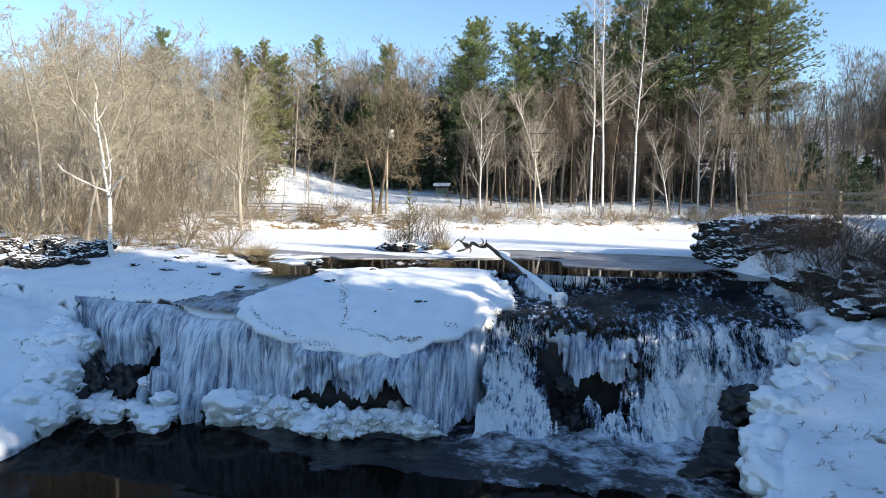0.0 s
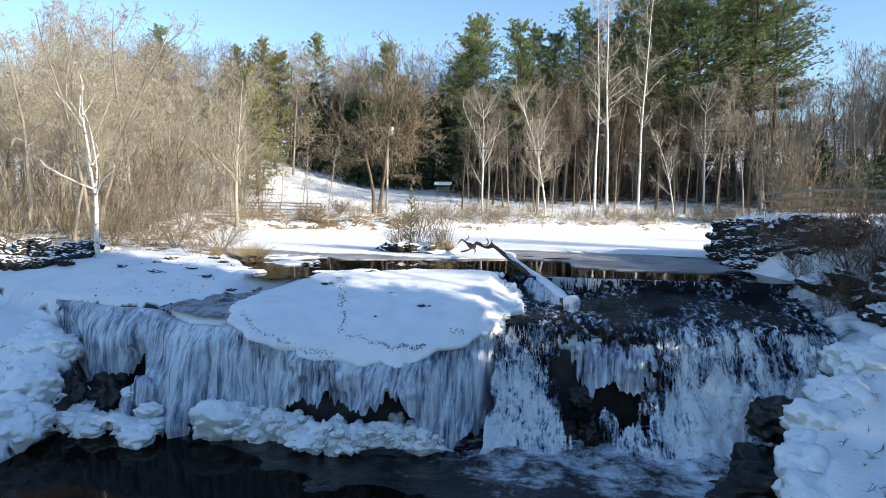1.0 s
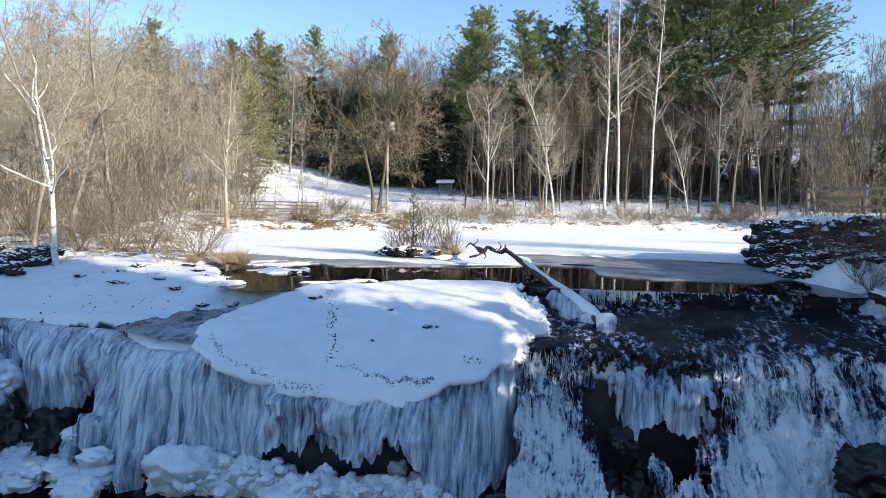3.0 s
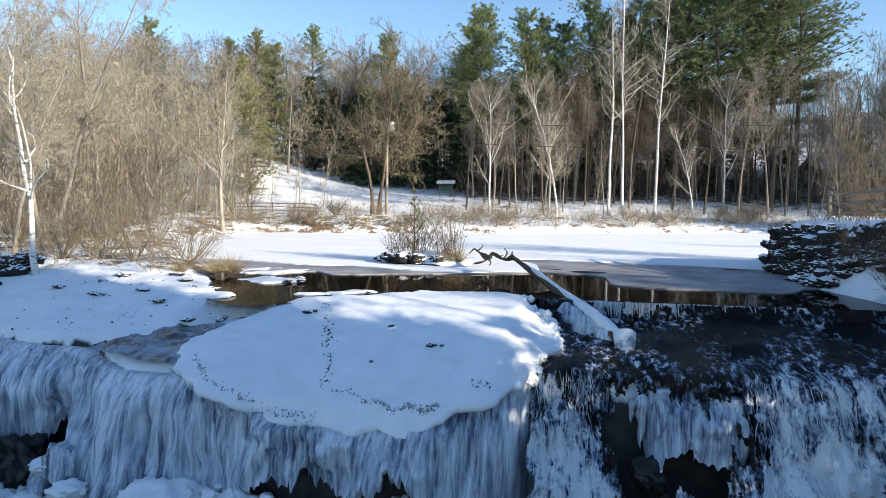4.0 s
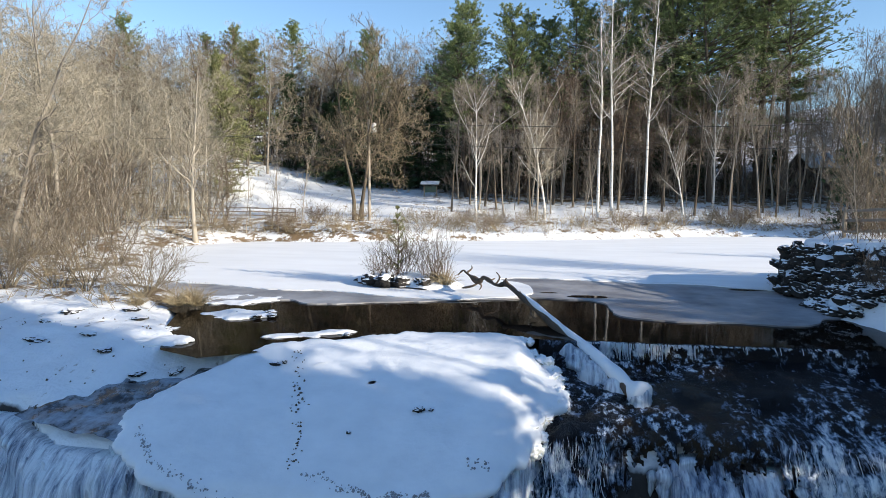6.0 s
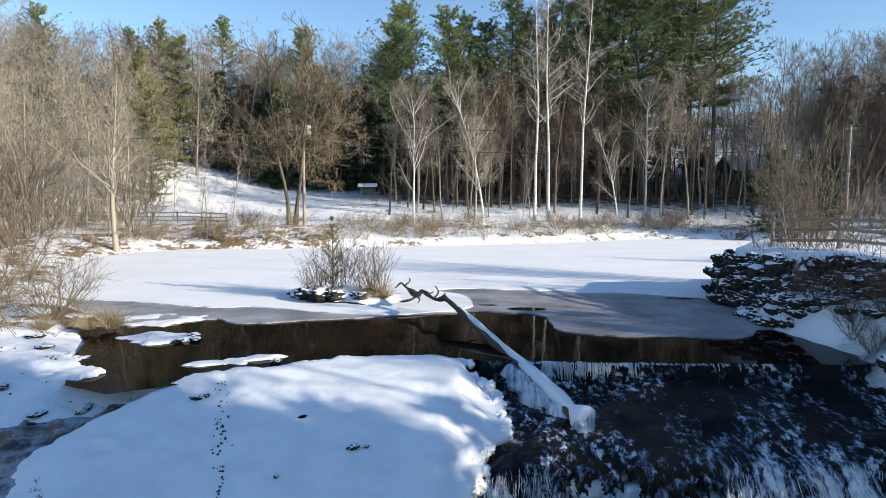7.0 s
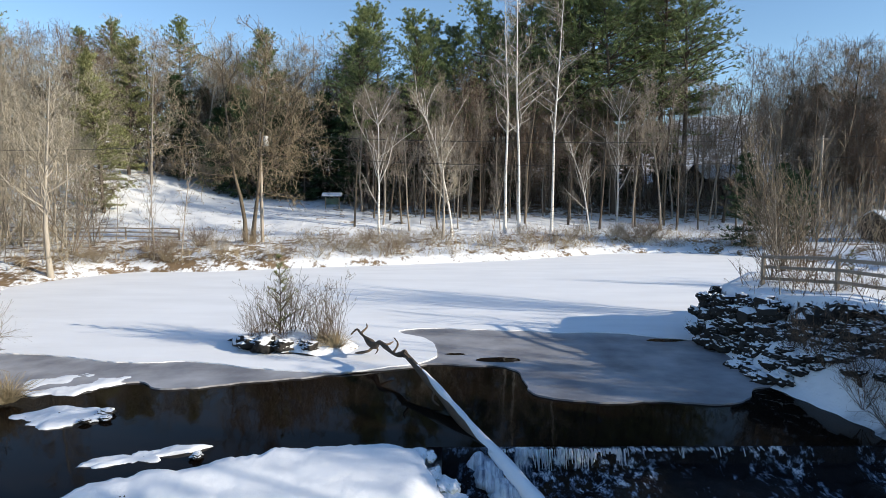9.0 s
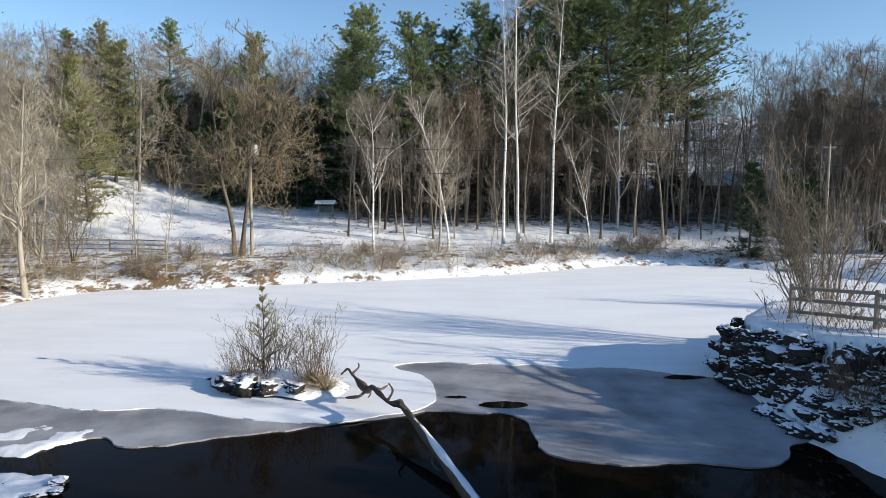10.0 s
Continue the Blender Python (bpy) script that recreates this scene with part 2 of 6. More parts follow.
def make_snowice():
    """Old snow on ice, with yellowish bare ice on the steep sides."""
    m = Mat("snow_on_ice", 0.5, 0.4)
    snow = m.ramp(m.math("ADD", m.normal_z(), m.math("MULTIPLY", m.noise(2.0, 5), 0.8)), 0.45, 0.75)
    ice = m.mix(m.noise(1.4, 4), (0.5, 0.53, 0.52), (0.74, 0.74, 0.68))
    m.colour(m.mix(snow, ice, SNOW))
    m.set("Roughness", m.ramp(snow, 0, 1, 0.25, 0.75))
    m.bump(m.math("ADD", m.noise(3.5, 6), m.math("MULTIPLY", m.noise(16, 4), 0.25)), 0.7, 0.08)
    return m.m


M_SLUSH, M_SNOWICE = make_slush(), make_snowice()
M_BIRCH = make_bark("birch_bark", (0.62, 0.58, 0.52), (0.75, 0.72, 0.67), 2.0, 0.7, (0.08, 0.065, 0.05))
M_TWIG_TAN = make_bark("tan_twigs", (0.26, 0.225, 0.165), (0.42, 0.37, 0.285))
M_TWIG_GREY = make_bark("grey_twigs", (0.19, 0.158, 0.125), (0.36, 0.31, 0.25))
M_TWIG_RED = make_bark("reddish_twigs", (0.11, 0.075, 0.055), (0.22, 0.155, 0.105))
M_TWIG_OAK = make_bark("oak_twigs", (0.15, 0.12, 0.075), (0.32, 0.26, 0.175))
M_BARK_GREY = make_bark("grey_bark", (0.14, 0.12, 0.1), (0.36, 0.315, 0.26))
M_BARK_PALE = make_bark("pale_bark", (0.22, 0.19, 0.15), (0.46, 0.41, 0.34))
M_BARK_BROWN = make_bark("brown_bark", (0.05, 0.038, 0.028), (0.2, 0.16, 0.115))
M_TWIG_DARK = make_bark("dark_twigs", (0.06, 0.045, 0.038), (0.17, 0.125, 0.095))
M_BARK_DARK = make_bark("dark_bark", (0.05, 0.04, 0.03), (0.14, 0.11, 0.085))
M_PINE = make_needles("pine_needles", (0.065, 0.095, 0.035), (0.26, 0.3, 0.12))
M_OLIVE = make_needles("olive_needles", (0.13, 0.145, 0.055), (0.28, 0.28, 0.13))
M_HEMLOCK = make_needles("hemlock_needles", (0.015, 0.03, 0.012), (0.04, 0.07, 0.025))
M_GRASS = make_bark("dead_grass", (0.3, 0.235, 0.13), (0.5, 0.41, 0.27))
M_LOG = make_bark("wet_log", (0.05, 0.035, 0.025), (0.16, 0.12, 0.09))
M_POLE = make_bark("pole_wood", (0.24, 0.2, 0.16), (0.4, 0.35, 0.29))
M_CAN = make_plain("transformer_paint", (0.55, 0.56, 0.56), (0.68, 0.68, 0.67), 3, 0.5)
M_WIRE = make_plain("wire", (0.03, 0.03, 0.03), (0.06, 0.06, 0.06), 4, 0.5)
M_GREEN = make_plain("green_paint", (0.05, 0.09, 0.07), (0.09, 0.14, 0.11), 5, 0.6)
# near black so closed walls stand in for the shed's dark open side
M_SIDING = make_plain("brown_siding", (0.018, 0.014, 0.011), (0.045, 0.035, 0.028), 3, 0.8)
M_SHINGLE = make_plain("shingles", (0.05, 0.05, 0.055), (0.1, 0.1, 0.1), 8, 0.9)
M_WET = make_plain("wet_rock", (0.006, 0.005, 0.006), (0.03, 0.025, 0.022), 2.5, 0.35, 0.4)
M_RAIL = make_bark("weathered_rail", (0.17, 0.14, 0.11), (0.33, 0.28, 0.22))


# ---- mesh helpers ----
def lattice(ix, iy, seed):
    h = (ix.astype(np.int64) * 374761393 + iy.astype(np.int64) * 668265263 + seed * 1442695041) & 0x7FFFFFFF
    h = ((h ^ (h >> 13)) * 1274126177) & 0x7FFFFFFF
    return ((h ^ (h >> 16)) & 0xFFFF) / 65535.0


def value_noise(x, y, seed=0):
    x, y = np.asarray(x, float), np.asarray(y, float)
    ix, iy = np.floor(x), np.floor(y)
    u, v = x - ix, y - iy
    u, v = u * u * (3 - 2 * u), v * v * (3 - 2 * v)
    a, b = lattice(ix, iy, seed), lattice(ix + 1, iy, seed)
    c, d = lattice(ix, iy + 1, seed), lattice(ix + 1, iy + 1, seed)
    return (a + (b - a) * u) * (1 - v) + (c + (d - c) * u) * v - 0.5


def fbm(x, y, size, octaves=4, seed=0, gain=0.5):
    total, amp, f = 0.0, 1.0, 1.0 / size
    for k in range(octaves):
        total = total + amp * value_noise(np.asarray(x) * f, np.asarray(y) * f, seed + 17 * k)
        amp, f = amp * gain, f * 2.03
    return total


def step(x, a, b):
    t = np.clip((np.asarray(x, float) - a) / (b - a), 0, 1)
    return t * t * (3 - 2 * t)


def mesh_of(name, verts, faces, material, smooth=True):
    """A mesh from arrays; faces: an array of quads or triangles, or a list of such arrays."""
    me = bpy.data.meshes.new(name)
    groups = faces if isinstance(faces, list) else [faces]
    groups = [np.asarray(g, np.int32) for g in groups if len(g)]
    loops = np.concatenate([g.ravel() for g in groups])
    sizes = np.concatenate([np.full(len(g), g.shape[1], np.int32) for g in groups])
    verts = np.asarray(verts, np.float32)
    me.vertices.add(len(verts))
    me.vertices.foreach_set("co", verts.ravel())
    me.loops.add(len(loops))
    me.loops.foreach_set("vertex_index", loops)
    me.polygons.add(len(sizes))
    me.polygons.foreach_set("loop_start", np.concatenate([[0], np.cumsum(sizes)[:-1]]).astype(np.int32))
    me.polygons.foreach_set("use_smooth", np.full(len(sizes), smooth))
    me.update(calc_edges=True)
    me.materials.append(material)
    return me


def part(name, data, parent=None, label="", material=None):
    """One mesh object, under a thing or part if parent is given. data: a mesh or a bmesh."""
    if isinstance(data, bmesh.types.BMesh):
        me = bpy.data.meshes.new(name)
        data.to_mesh(me)
        data.free()
        me.materials.append(material)
        data = me
    ob = new(name, data)
    if parent:
        ob.parent = parent
    if label:
        ob["label"] = label
    return ob


def grid_faces(rows, cols, closed=False):
    r, c = np.meshgrid(np.arange(rows - 1), np.arange(cols if closed else cols - 1), indexing="ij")
    a = r * cols + c
    b = r * cols + (c + 1) % cols
    return np.stack([a, b, b + cols, a + cols], -1).reshape(-1, 4)


def tubes(paths, radii, sides):
    """Round tubes along paths (n, k, 3) with radii (n, k). Returns vertices and quads."""
    paths, radii = np.asarray(paths, float), np.asarray(radii, float)
    n, k, _ = paths.shape
    d = np.gradient(paths, axis=1)
    d /= np.linalg.norm(d, axis=2, keepdims=True) + 1e-9
    up = np.where(np.abs(d[..., 2:3]) > 0.9, np.array([1.0, 0, 0]), np.array([0, 0, 1.0]))
    u = np.cross(d, up)
    u /= np.linalg.norm(u, axis=2, keepdims=True) + 1e-9
    v = np.cross(d, u)
    ang = np.arange(sides) * 2 * np.pi / sides
    ring = u[:, :, None, :] * np.cos(ang)[:, None] + v[:, :, None, :] * np.sin(ang)[:, None]
    co = paths[:, :, None, :] + ring * radii[:, :, None, None]
    f = grid_faces(k, sides, sides > 2)
    faces = (f[None] + (np.arange(n) * k * sides)[:, None, None]).reshape(-1, 4)
    return co.reshape(-1, 3), faces


def merged(pieces):
    vs, fs, at = [], [], 0
    for v, f in pieces:
        vs.append(v)
        fs.append(f + at)
        at += len(v)
    return np.concatenate(vs), fs


def limbs(rng, starts, dirs, lengths, k, wiggle, lift):
    """Paths (n, k, 3) that grow from starts along dirs, wander and bend upwards by lift."""
    n = len(starts)
    p = np.zeros((n, k, 3))
    p[:, 0] = starts
    d = dirs / np.linalg.norm(dirs, axis=1, keepdims=True)
    for i in range(1, k):
        d = d + rng.normal(0, wiggle, (n, 3))
        d[:, 2] += lift
        d /= np.linalg.norm(d, axis=1, keepdims=True)
        p[:, i] = p[:, i - 1] + d * (lengths / (k - 1))[:, None]
    return p


def offshoots(rng, paths, radii, count, lo, hi, spread, ratio, k, wiggle, lift, thin, least, taper=True):
    """Side branches on every path: where, which way, how long and how thick."""
    n, kk, _ = paths.shape
    par = np.repeat(np.arange(n), count)
    t = rng.uniform(lo, hi, n * count)
    f = t * (kk - 1)
    i = np.minimum(f.astype(int), kk - 2)
    w = (f - i)[:, None]
    start = paths[par, i] * (1 - w) + paths[par, i + 1] * w
    rad = radii[par, i] * (1 - w[:, 0]) + radii[par, i + 1] * w[:, 0]
    along = paths[par, i + 1] - paths[par, i]
    along /= np.linalg.norm(along, axis=1, keepdims=True) + 1e-9
    side = rng.normal(0, 1, (len(par), 3))
    side -= along * np.sum(side * along, axis=1, keepdims=True)
    side /= np.linalg.norm(side, axis=1, keepdims=True) + 1e-9
    ang = np.radians(rng.uniform(*spread, len(par)))[:, None]
    whole = np.linalg.norm(np.diff(paths, axis=1), axis=2).sum(1)[par]
    length = whole * ratio * rng.uniform(0.6, 1.25, len(par)) * ((1.25 - 0.75 * t) if taper else 1)
    p = limbs(rng, start, along * np.cos(ang) + side * np.sin(ang), length, k, wiggle, lift)
    r0 = np.maximum(np.minimum(rad * thin, rad), least)
    r = r0[:, None] * np.linspace(1, 0.35, k)[None]
    return p, np.maximum(r, least * 0.7)


def trunk_of(rng, height, radius, k=9, wiggle=0.05, lean=(0, 0), stems=1, fan=0.0):
    a = rng.uniform(0, 2 * np.pi, stems)
    f = fan * rng.uniform(0.4, 1.0, stems)
    dirs = np.stack([np.cos(a) * f + lean[0], np.sin(a) * f + lean[1], np.ones(stems)], 1)
    start = np.stack([np.cos(a) * radius * 1.5 * (stems > 1), np.sin(a) * radius * 1.5 * (stems > 1), np.full(stems, -0.15)], 1)
    p = limbs(rng, start, dirs, height * rng.uniform(0.75 if stems > 1 else 1.0, 1.0, stems), k, wiggle, 0.03)
    r = radius * np.linspace(1, 0.12, k)[None] * rng.uniform(0.7 if stems > 1 else 1.0, 1.0, stems)[:, None]
    r[:, 0] *= 1.25
    return p, r


def thing(name, label, category, group=""):
    return tagged(new(name), label, category, group)


def bare_tree(name, seed, height, radius, bark, twig, label, levels, stems=1, fan=0.0, lean=(0, 0), wiggle=0.05, sides=7, group="bare trees", category="tree"):
    """A leafless tree: trunk and, as a second part, its branches down to the twigs."""
    rng = np.random.default_rng(seed)
    root = thing(name, label, category, group)
    p, r = trunk_of(rng, height, radius, 9, wiggle, lean, stems, fan)
    wood, pieces = [tubes(p, r, sides)], []
    for n, (count, lo, hi, spread, ratio, k, wig, lift, thin, least, sd) in enumerate(levels):
        p, r = offshoots(rng, p, r, count, lo, hi, spread, ratio, k, wig, lift, thin, least)
        (wood if n == 0 else pieces).append(tubes(p, r, sd))
    v, f = merged(wood)
    part("trunk", mesh_of("trunk", v, f, bark), root)
    if pieces:
        v, f = merged(pieces)
        part("crown", mesh_of("crown", v, f, twig), root)
    return root


def needle_tufts(rng, centres, dirs, size, blades, width):
    """Tufts of needle sprays: narrow flat sprays that fan out round each shoot."""
    n = len(centres)
    c = np.repeat(centres, blades, 0)
    d = np.repeat(dirs, blades, 0) + rng.normal(0, 0.75, (n * blades, 3)) * np.array([1, 1, 0.55])
    d /= np.linalg.norm(d, axis=1, keepdims=True)
    s = np.cross(d, rng.normal(0, 1, d.shape))
    s /= np.linalg.norm(s, axis=1, keepdims=True) + 1e-9
    ln = size * rng.uniform(0.6, 1.2, len(c))[:, None]
    a, tip = c, c + d * ln
    mid = c + d * ln * 0.5
    v = np.stack([a, mid + s * width * 0.5, tip, mid - s * width * 0.5], 1).reshape(-1, 3)
    f = np.arange(len(v)).reshape(-1, 4)
    return v, f


def conifer(name, seed, height, radius, label, needles, bare_to, reach, whorls, per, droop, size, shoots=9, blades=5, ragged=0.35, power=0.75, group="evergreens"):
    """An evergreen: trunk with whorls of limbs, and a crown of needle sprays along them."""
    rng = np.random.default_rng(seed)
    root = thing(name, label, "tree", group)
    p, r = trunk_of(rng, height, radius, 10, 0.02)
    n = whorls * per
    t = np.repeat(np.linspace(bare_to, 0.985, whorls), per) + rng.normal(0, 0.012, n)
    t = np.clip(t, bare_to * 0.9, 0.995)
    u = t * 9
    i = np.minimum(u.astype(int), 8)
    w = (u - i)[:, None]
    start = p[0, i] * (1 - w) + p[0, i + 1] * w
    az = rng.uniform(0, 2 * np.pi, n)
    rel = (t - bare_to) / (1 - bare_to)
    lobe = 0.78 + 0.3 * np.sin(az * 2 + rel * 7 + seed) * np.sin(rel * 11 + seed)
    ln = reach * np.clip(1.03 - rel, 0.03, 1) ** power * lobe * np.clip(0.55 + 2.2 * rel, 0, 1) * rng.uniform(1 - ragged, 1 + ragged, n)
    up = droop + 0.8 * rel ** 2
    dirs = np.stack([np.cos(az), np.sin(az), up], 1)
    bp = limbs(rng, start, dirs, ln, 5, 0.07, 0.04)
    br = (0.02 + 0.012 * ln)[:, None] * np.linspace(1, 0.3, 5)[None]
    v, f = merged([tubes(p, r, 7), tubes(bp, br, 3)])
    part("trunk", mesh_of("trunk", v, f, M_BARK_DARK), root)
    q = np.tile(np.linspace(0.3, 1.0, shoots), n)
    idx = np.repeat(np.arange(n), shoots)
    g = q * 4
    j = np.minimum(g.astype(int), 3)
    ww = (g - j)[:, None]
    c = bp[idx, j] * (1 - ww) + bp[idx, j + 1] * ww
    along = bp[idx, j + 1] - bp[idx, j]
    along /= np.linalg.norm(along, axis=1, keepdims=True)
    off = rng.normal(0, 1, c.shape) * np.array([1, 1, 0.12]) * (ln[idx] * 0.2)[:, None]
    c = c + off * rng.uniform(0.2, 1, len(c))[:, None]
    v, f = needle_tufts(rng, c, along + np.array([0, 0, 0.25]), size, blades, size * 0.14)
    part("crown", mesh_of("crown", v, f, needles, False), root)
    return root


# ---- the lie of the land ----
POND = np.array([(-13.6, 28.6), (-14.2, 31.5), (-17, 34), (-21, 39), (-25, 45), (-27, 50), (-26, 54), (-23.6, 57.3), (-18, 57.9), (-12, 60.5), (-4.5, 62.8),
                 (4.6, 66.4), (14.7, 73), (23.6, 74.3), (27, 70.5), (30.5, 66), (33, 61), (31, 54), (26, 47), (18, 42), (12, 40), (10.0, 38.3), (9.4, 34), (9.3, 31.8),
                 (9.9, 29.3), (10.2, 27.9), (9.6, 26.5), (5, 26.4), (0, 26.4), (-5, 26.2), (-6.8, 24.8), (-8.8, 23.6), (-10.3, 23.8), (-11.3, 25.2), (-12.6, 26.8)])


# the line of the dry stone wall, from its corner by the pond towards the dam
WALL = np.array([(9.5, 37.6), (9.62, 37.2), (10.1, 36.1), (10.8, 34.4), (11.4, 33.1), (11.9, 32.2), (12.6, 30.6), (13.4, 28.8), (14.5, 26.5)])


def pond_distance(x, y):
    """Metres from the pond's edge: positive on land."""
    best = np.full(x.shape, 1e9)
    inside = np.zeros(x.shape, bool)
    for (ax, ay), (bx, by) in zip(POND, np.roll(POND, -1, 0)):
        ex, ey = bx - ax, by - ay
        t = np.clip(((x - ax) * ex + (y - ay) * ey) / (ex * ex + ey * ey), 0, 1)
        best = np.minimum(best, np.hypot(x - ax - t * ex, y - ay - t * ey))
        cross = ((ay > y) != (by > y)) & (x < (bx - ax) * (y - ay) / (by - ay + 1e-12) + ax)
        inside ^= cross
    return np.where(inside, -best, best)


def falls_front(x):
    """y of the edge over which the river drops."""
    return np.interp(x, [-30, -20, -16.5, -14, -12.5, -10.8, -9, -7.6, -4.2, -1.8, -0.9, 0.3, 1.5, 3, 6, 8.5, 11],
                     [23, 22, 21.4, 20.9, 21.0, 20.0, 19.8, 19.5, 19.6, 20.3, 21.3, 22.2, 22.5, 22.6, 22.7, 22.8, 22.5])


STREAM = np.array([(-8.3, 25.2), (-9.3, 23.6), (-9.9, 22.3), (-10.3, 21.1), (-10.5, 20.2)])


def line_distance(x, y, line):
    best = np.full(np.shape(x), 1e9)
    for (ax, ay), (bx, by) in zip(line[:-1], line[1:]):
        ex, ey = bx - ax, by - ay
        t = np.clip(((x - ax) * ex + (y - ay) * ey) / (ex * ex + ey * ey), 0, 1)
        best = np.minimum(best, np.hypot(x - ax - t * ex, y - ay - t * ey))
    return best


def ground_height(x, y):
    d = pond_distance(x, y)
    near = fbm(x, y, 5.0, 4, 3)
    rough = fbm(x, y, 1.1, 3, 12)
    # pond bed and its banks
    steepness = 0.35 + 0.5 * step(np.hypot((x - 10.5) / 4, (y - 34) / 8), 1.3, 0.7)
    flat = step(-x, 11, 13) * step(y, 60, 45)
    bank = np.clip(d, 0, 5) * (0.2 - 0.14 * flat) + (1 - 0.55 * flat) * steepness * step(d, 0, 1.2) + 0.3 * near * step(d, 0.3, 3) * step(40 - d, 0, 20) + 0.12 * rough * step(d, 0.1, 1)
    land = np.where(d < 0, -0.6 * step(-d, 0, 0.8) - 0.05, bank - 0.06)
    behind = y - np.interp(x, WALL[:, 0], WALL[:, 1])
    shelf = step(behind, 0.0, 0.45) * step(x, 9.5, 9.9) * step(d, 0.1, 0.7) * step(y, 27.6, 29.5) * step(44.5 - y, 0, 1.5) * step(30 - x, 0, 8)
    level = np.interp(x, [9.5, 10.8, 11.9], [2.05, 2.3, 2.5]) + 0.12 * rough
    land = land + shelf * np.maximum(level - land, 0)
    far = np.maximum(y - 84, 0)
    land = land + 0.15 * np.minimum(far, 150) * step(far, -2, 8) + 0.4 * fbm(x, y, 16, 2, 8) * step(d, 3, 12)
    land = land + 5.0 * np.exp(-((x + 54) / 18.0) ** 2 - ((y - 106) / 15.0) ** 2)
    land = land + 9.0 * step(x, 40, 95) * step(y, 30, 90) + 7.0 * step(-x, 45, 110) * step(y, 20, 70)
    # river below the dam: snowy ledge, stream bed, and the drop
    front = falls_front(x) + 0.5 * fbm(x, y * 0 + 1, 1.6, 3, 21)
    ledge = np.interp(y, [19, 20.5, 22, 23.5, 25, 26.5, 28], [-1.3, -0.85, -0.55, -0.2, 0.06, 0.16, 0.2]) + 0.16 * fbm(x, y, 1.4, 3, 5) + 0.1 * near
    ledge = ledge - 0.7 * step(x, -9.6, -8.8) - 0.27 * step(line_distance(x, y, STREAM), 1.6, 0.9)
    bed = -0.95 - 0.16 * np.clip(26.4 - y, 0, 9) + 0.1 * fbm(x, y, 1.4, 3, 5)
    top = ledge + (bed - ledge) * step(x, -1.6, -0.9)
    low = -5.2 + 0.25 * near
    river = low + (top - low) * step(y - front, -0.45, 0.2)
    edge_r = np.interp(y, [0, 14, 17, 18.5, 20, 21, 23, 26, 31], [6.0, 6.3, 6.8, 7.5, 8.7, 9.6, 9.8, 9.5, 9.9])
    s = x - edge_r
    down = np.interp(y, [0, 14, 17, 18.5, 21, 22.2, 24, 26.5], [-3.4, -3.1, -2.7, -2.2, -1.75, -1.25, -0.95, -0.6])
    right = down + np.interp(s, [-3, -0.5, 0, 0.6, 3, 6, 12, 40], [-7, -2.6, -0.6, 0.0, 0.5, 1.5, 3.2, 5.2]) * np.interp(y, [20, 26.5], [1.0, 0.5]) + 0.3 * near + 0.15 * rough
    edge_l = np.interp(y, [0, 15, 18, 20, 22, 24, 27], [-13, -13.6, -14.2, -15.2, -17.2, -19, -20.5])
    s = edge_l - x
    down = np.interp(y, [0, 17, 19, 21, 23, 25.5, 27], [-3.9, -3.4, -2.4, -1.7, -1.25, -0.9, -0.3])
    left = down + np.interp(s, [-3, -0.5, 0, 0.6, 3, 6, 12, 40], [-7, -2.0, -0.6, 0.0, 0.5, 1.3, 3.2, 6.0]) * np.interp(y, [19, 23, 27], [1.0, 0.3, 0.15]) + 0.4 * near + 0.3 * rough
    gorge = np.maximum(river, np.maximum(right, left))
    blend = step(y, 26.0, 27.6)
    low_part = np.where(d > 0, gorge * (1 - blend) + land * blend, np.where((x > -1.5) & (y < 27), np.minimum(land, -1.1), land))
    return np.where(y < 27.6, low_part, land)


def ground_at(x, y):
    return float(ground_height(np.array([float(x)]), np.array([float(y)]))[0])


def spaced(lo, hi, fine_lo, fine_hi, fine, grow=1.09):
    out = list(np.arange(fine_lo, fine_hi + 1e-6, fine))
    d, p = fine, fine_hi
    while p < hi:
        d = min(d * grow, 60)
        p += d
        out.append(p)
    d, p = fine, fine_lo
    while p > lo:
        d = min(d * grow, 60)
        p -= d
        out.insert(0, p)
    return np.array(out)


def build_ground():
    gx = spaced(-1500, 1500, -23, 16, 0.22)
    gy = np.concatenate([spaced(-900, 40, 13, 40, 0.2), spaced(40.6, 110, 40.6, 88, 0.6)[1:], np.arange(113, 260, 5.0), np.geomspace(270, 2500, 22)])
    x, y = np.meshgrid(gx, gy)
    z = ground_height(x.ravel(), y.ravel())
    v = np.stack([x.ravel(), y.ravel(), z], 1)
    ob = new("ground", mesh_of("ground", v, grid_faces(len(gy), len(gx)), M_GROUND))
    tagged(ob, "snow-covered river banks with dead grass, leaf litter and dark rock", "ground", kind="structure")


build_ground()


def flat_sheet(name, outline, z, material, label, category, depth=0.0, kind="structure"):
    """A level sheet with a free outline, given a little thickness downwards."""
    bm = bmesh.new()
    vs = [bm.verts.new((x, y, z)) for x, y in outline]
    face = bm.faces.new(vs)
    if face.normal.z < 0 or sum((b[0] - a[0]) * (b[1] + a[1]) for a, b in zip(outline, np.roll(outline, -1, 0))) > 0:
        face.normal_flip()
    if depth:
        made = bmesh.ops.extrude_face_region(bm, geom=[face])
        low = [g for g in made["geom"] if isinstance(g, bmesh.types.BMVert)]
        for q in low:
            q.co.z = z
        for q in vs:
            q.co.z = z - depth
    bmesh.ops.triangulate(bm, faces=bm.faces[:])
    bmesh.ops.recalc_face_normals(bm, faces=bm.faces[:])
    ob = part(name, bm, None, "", material)
    return tagged(ob, label, category, kind=kind)


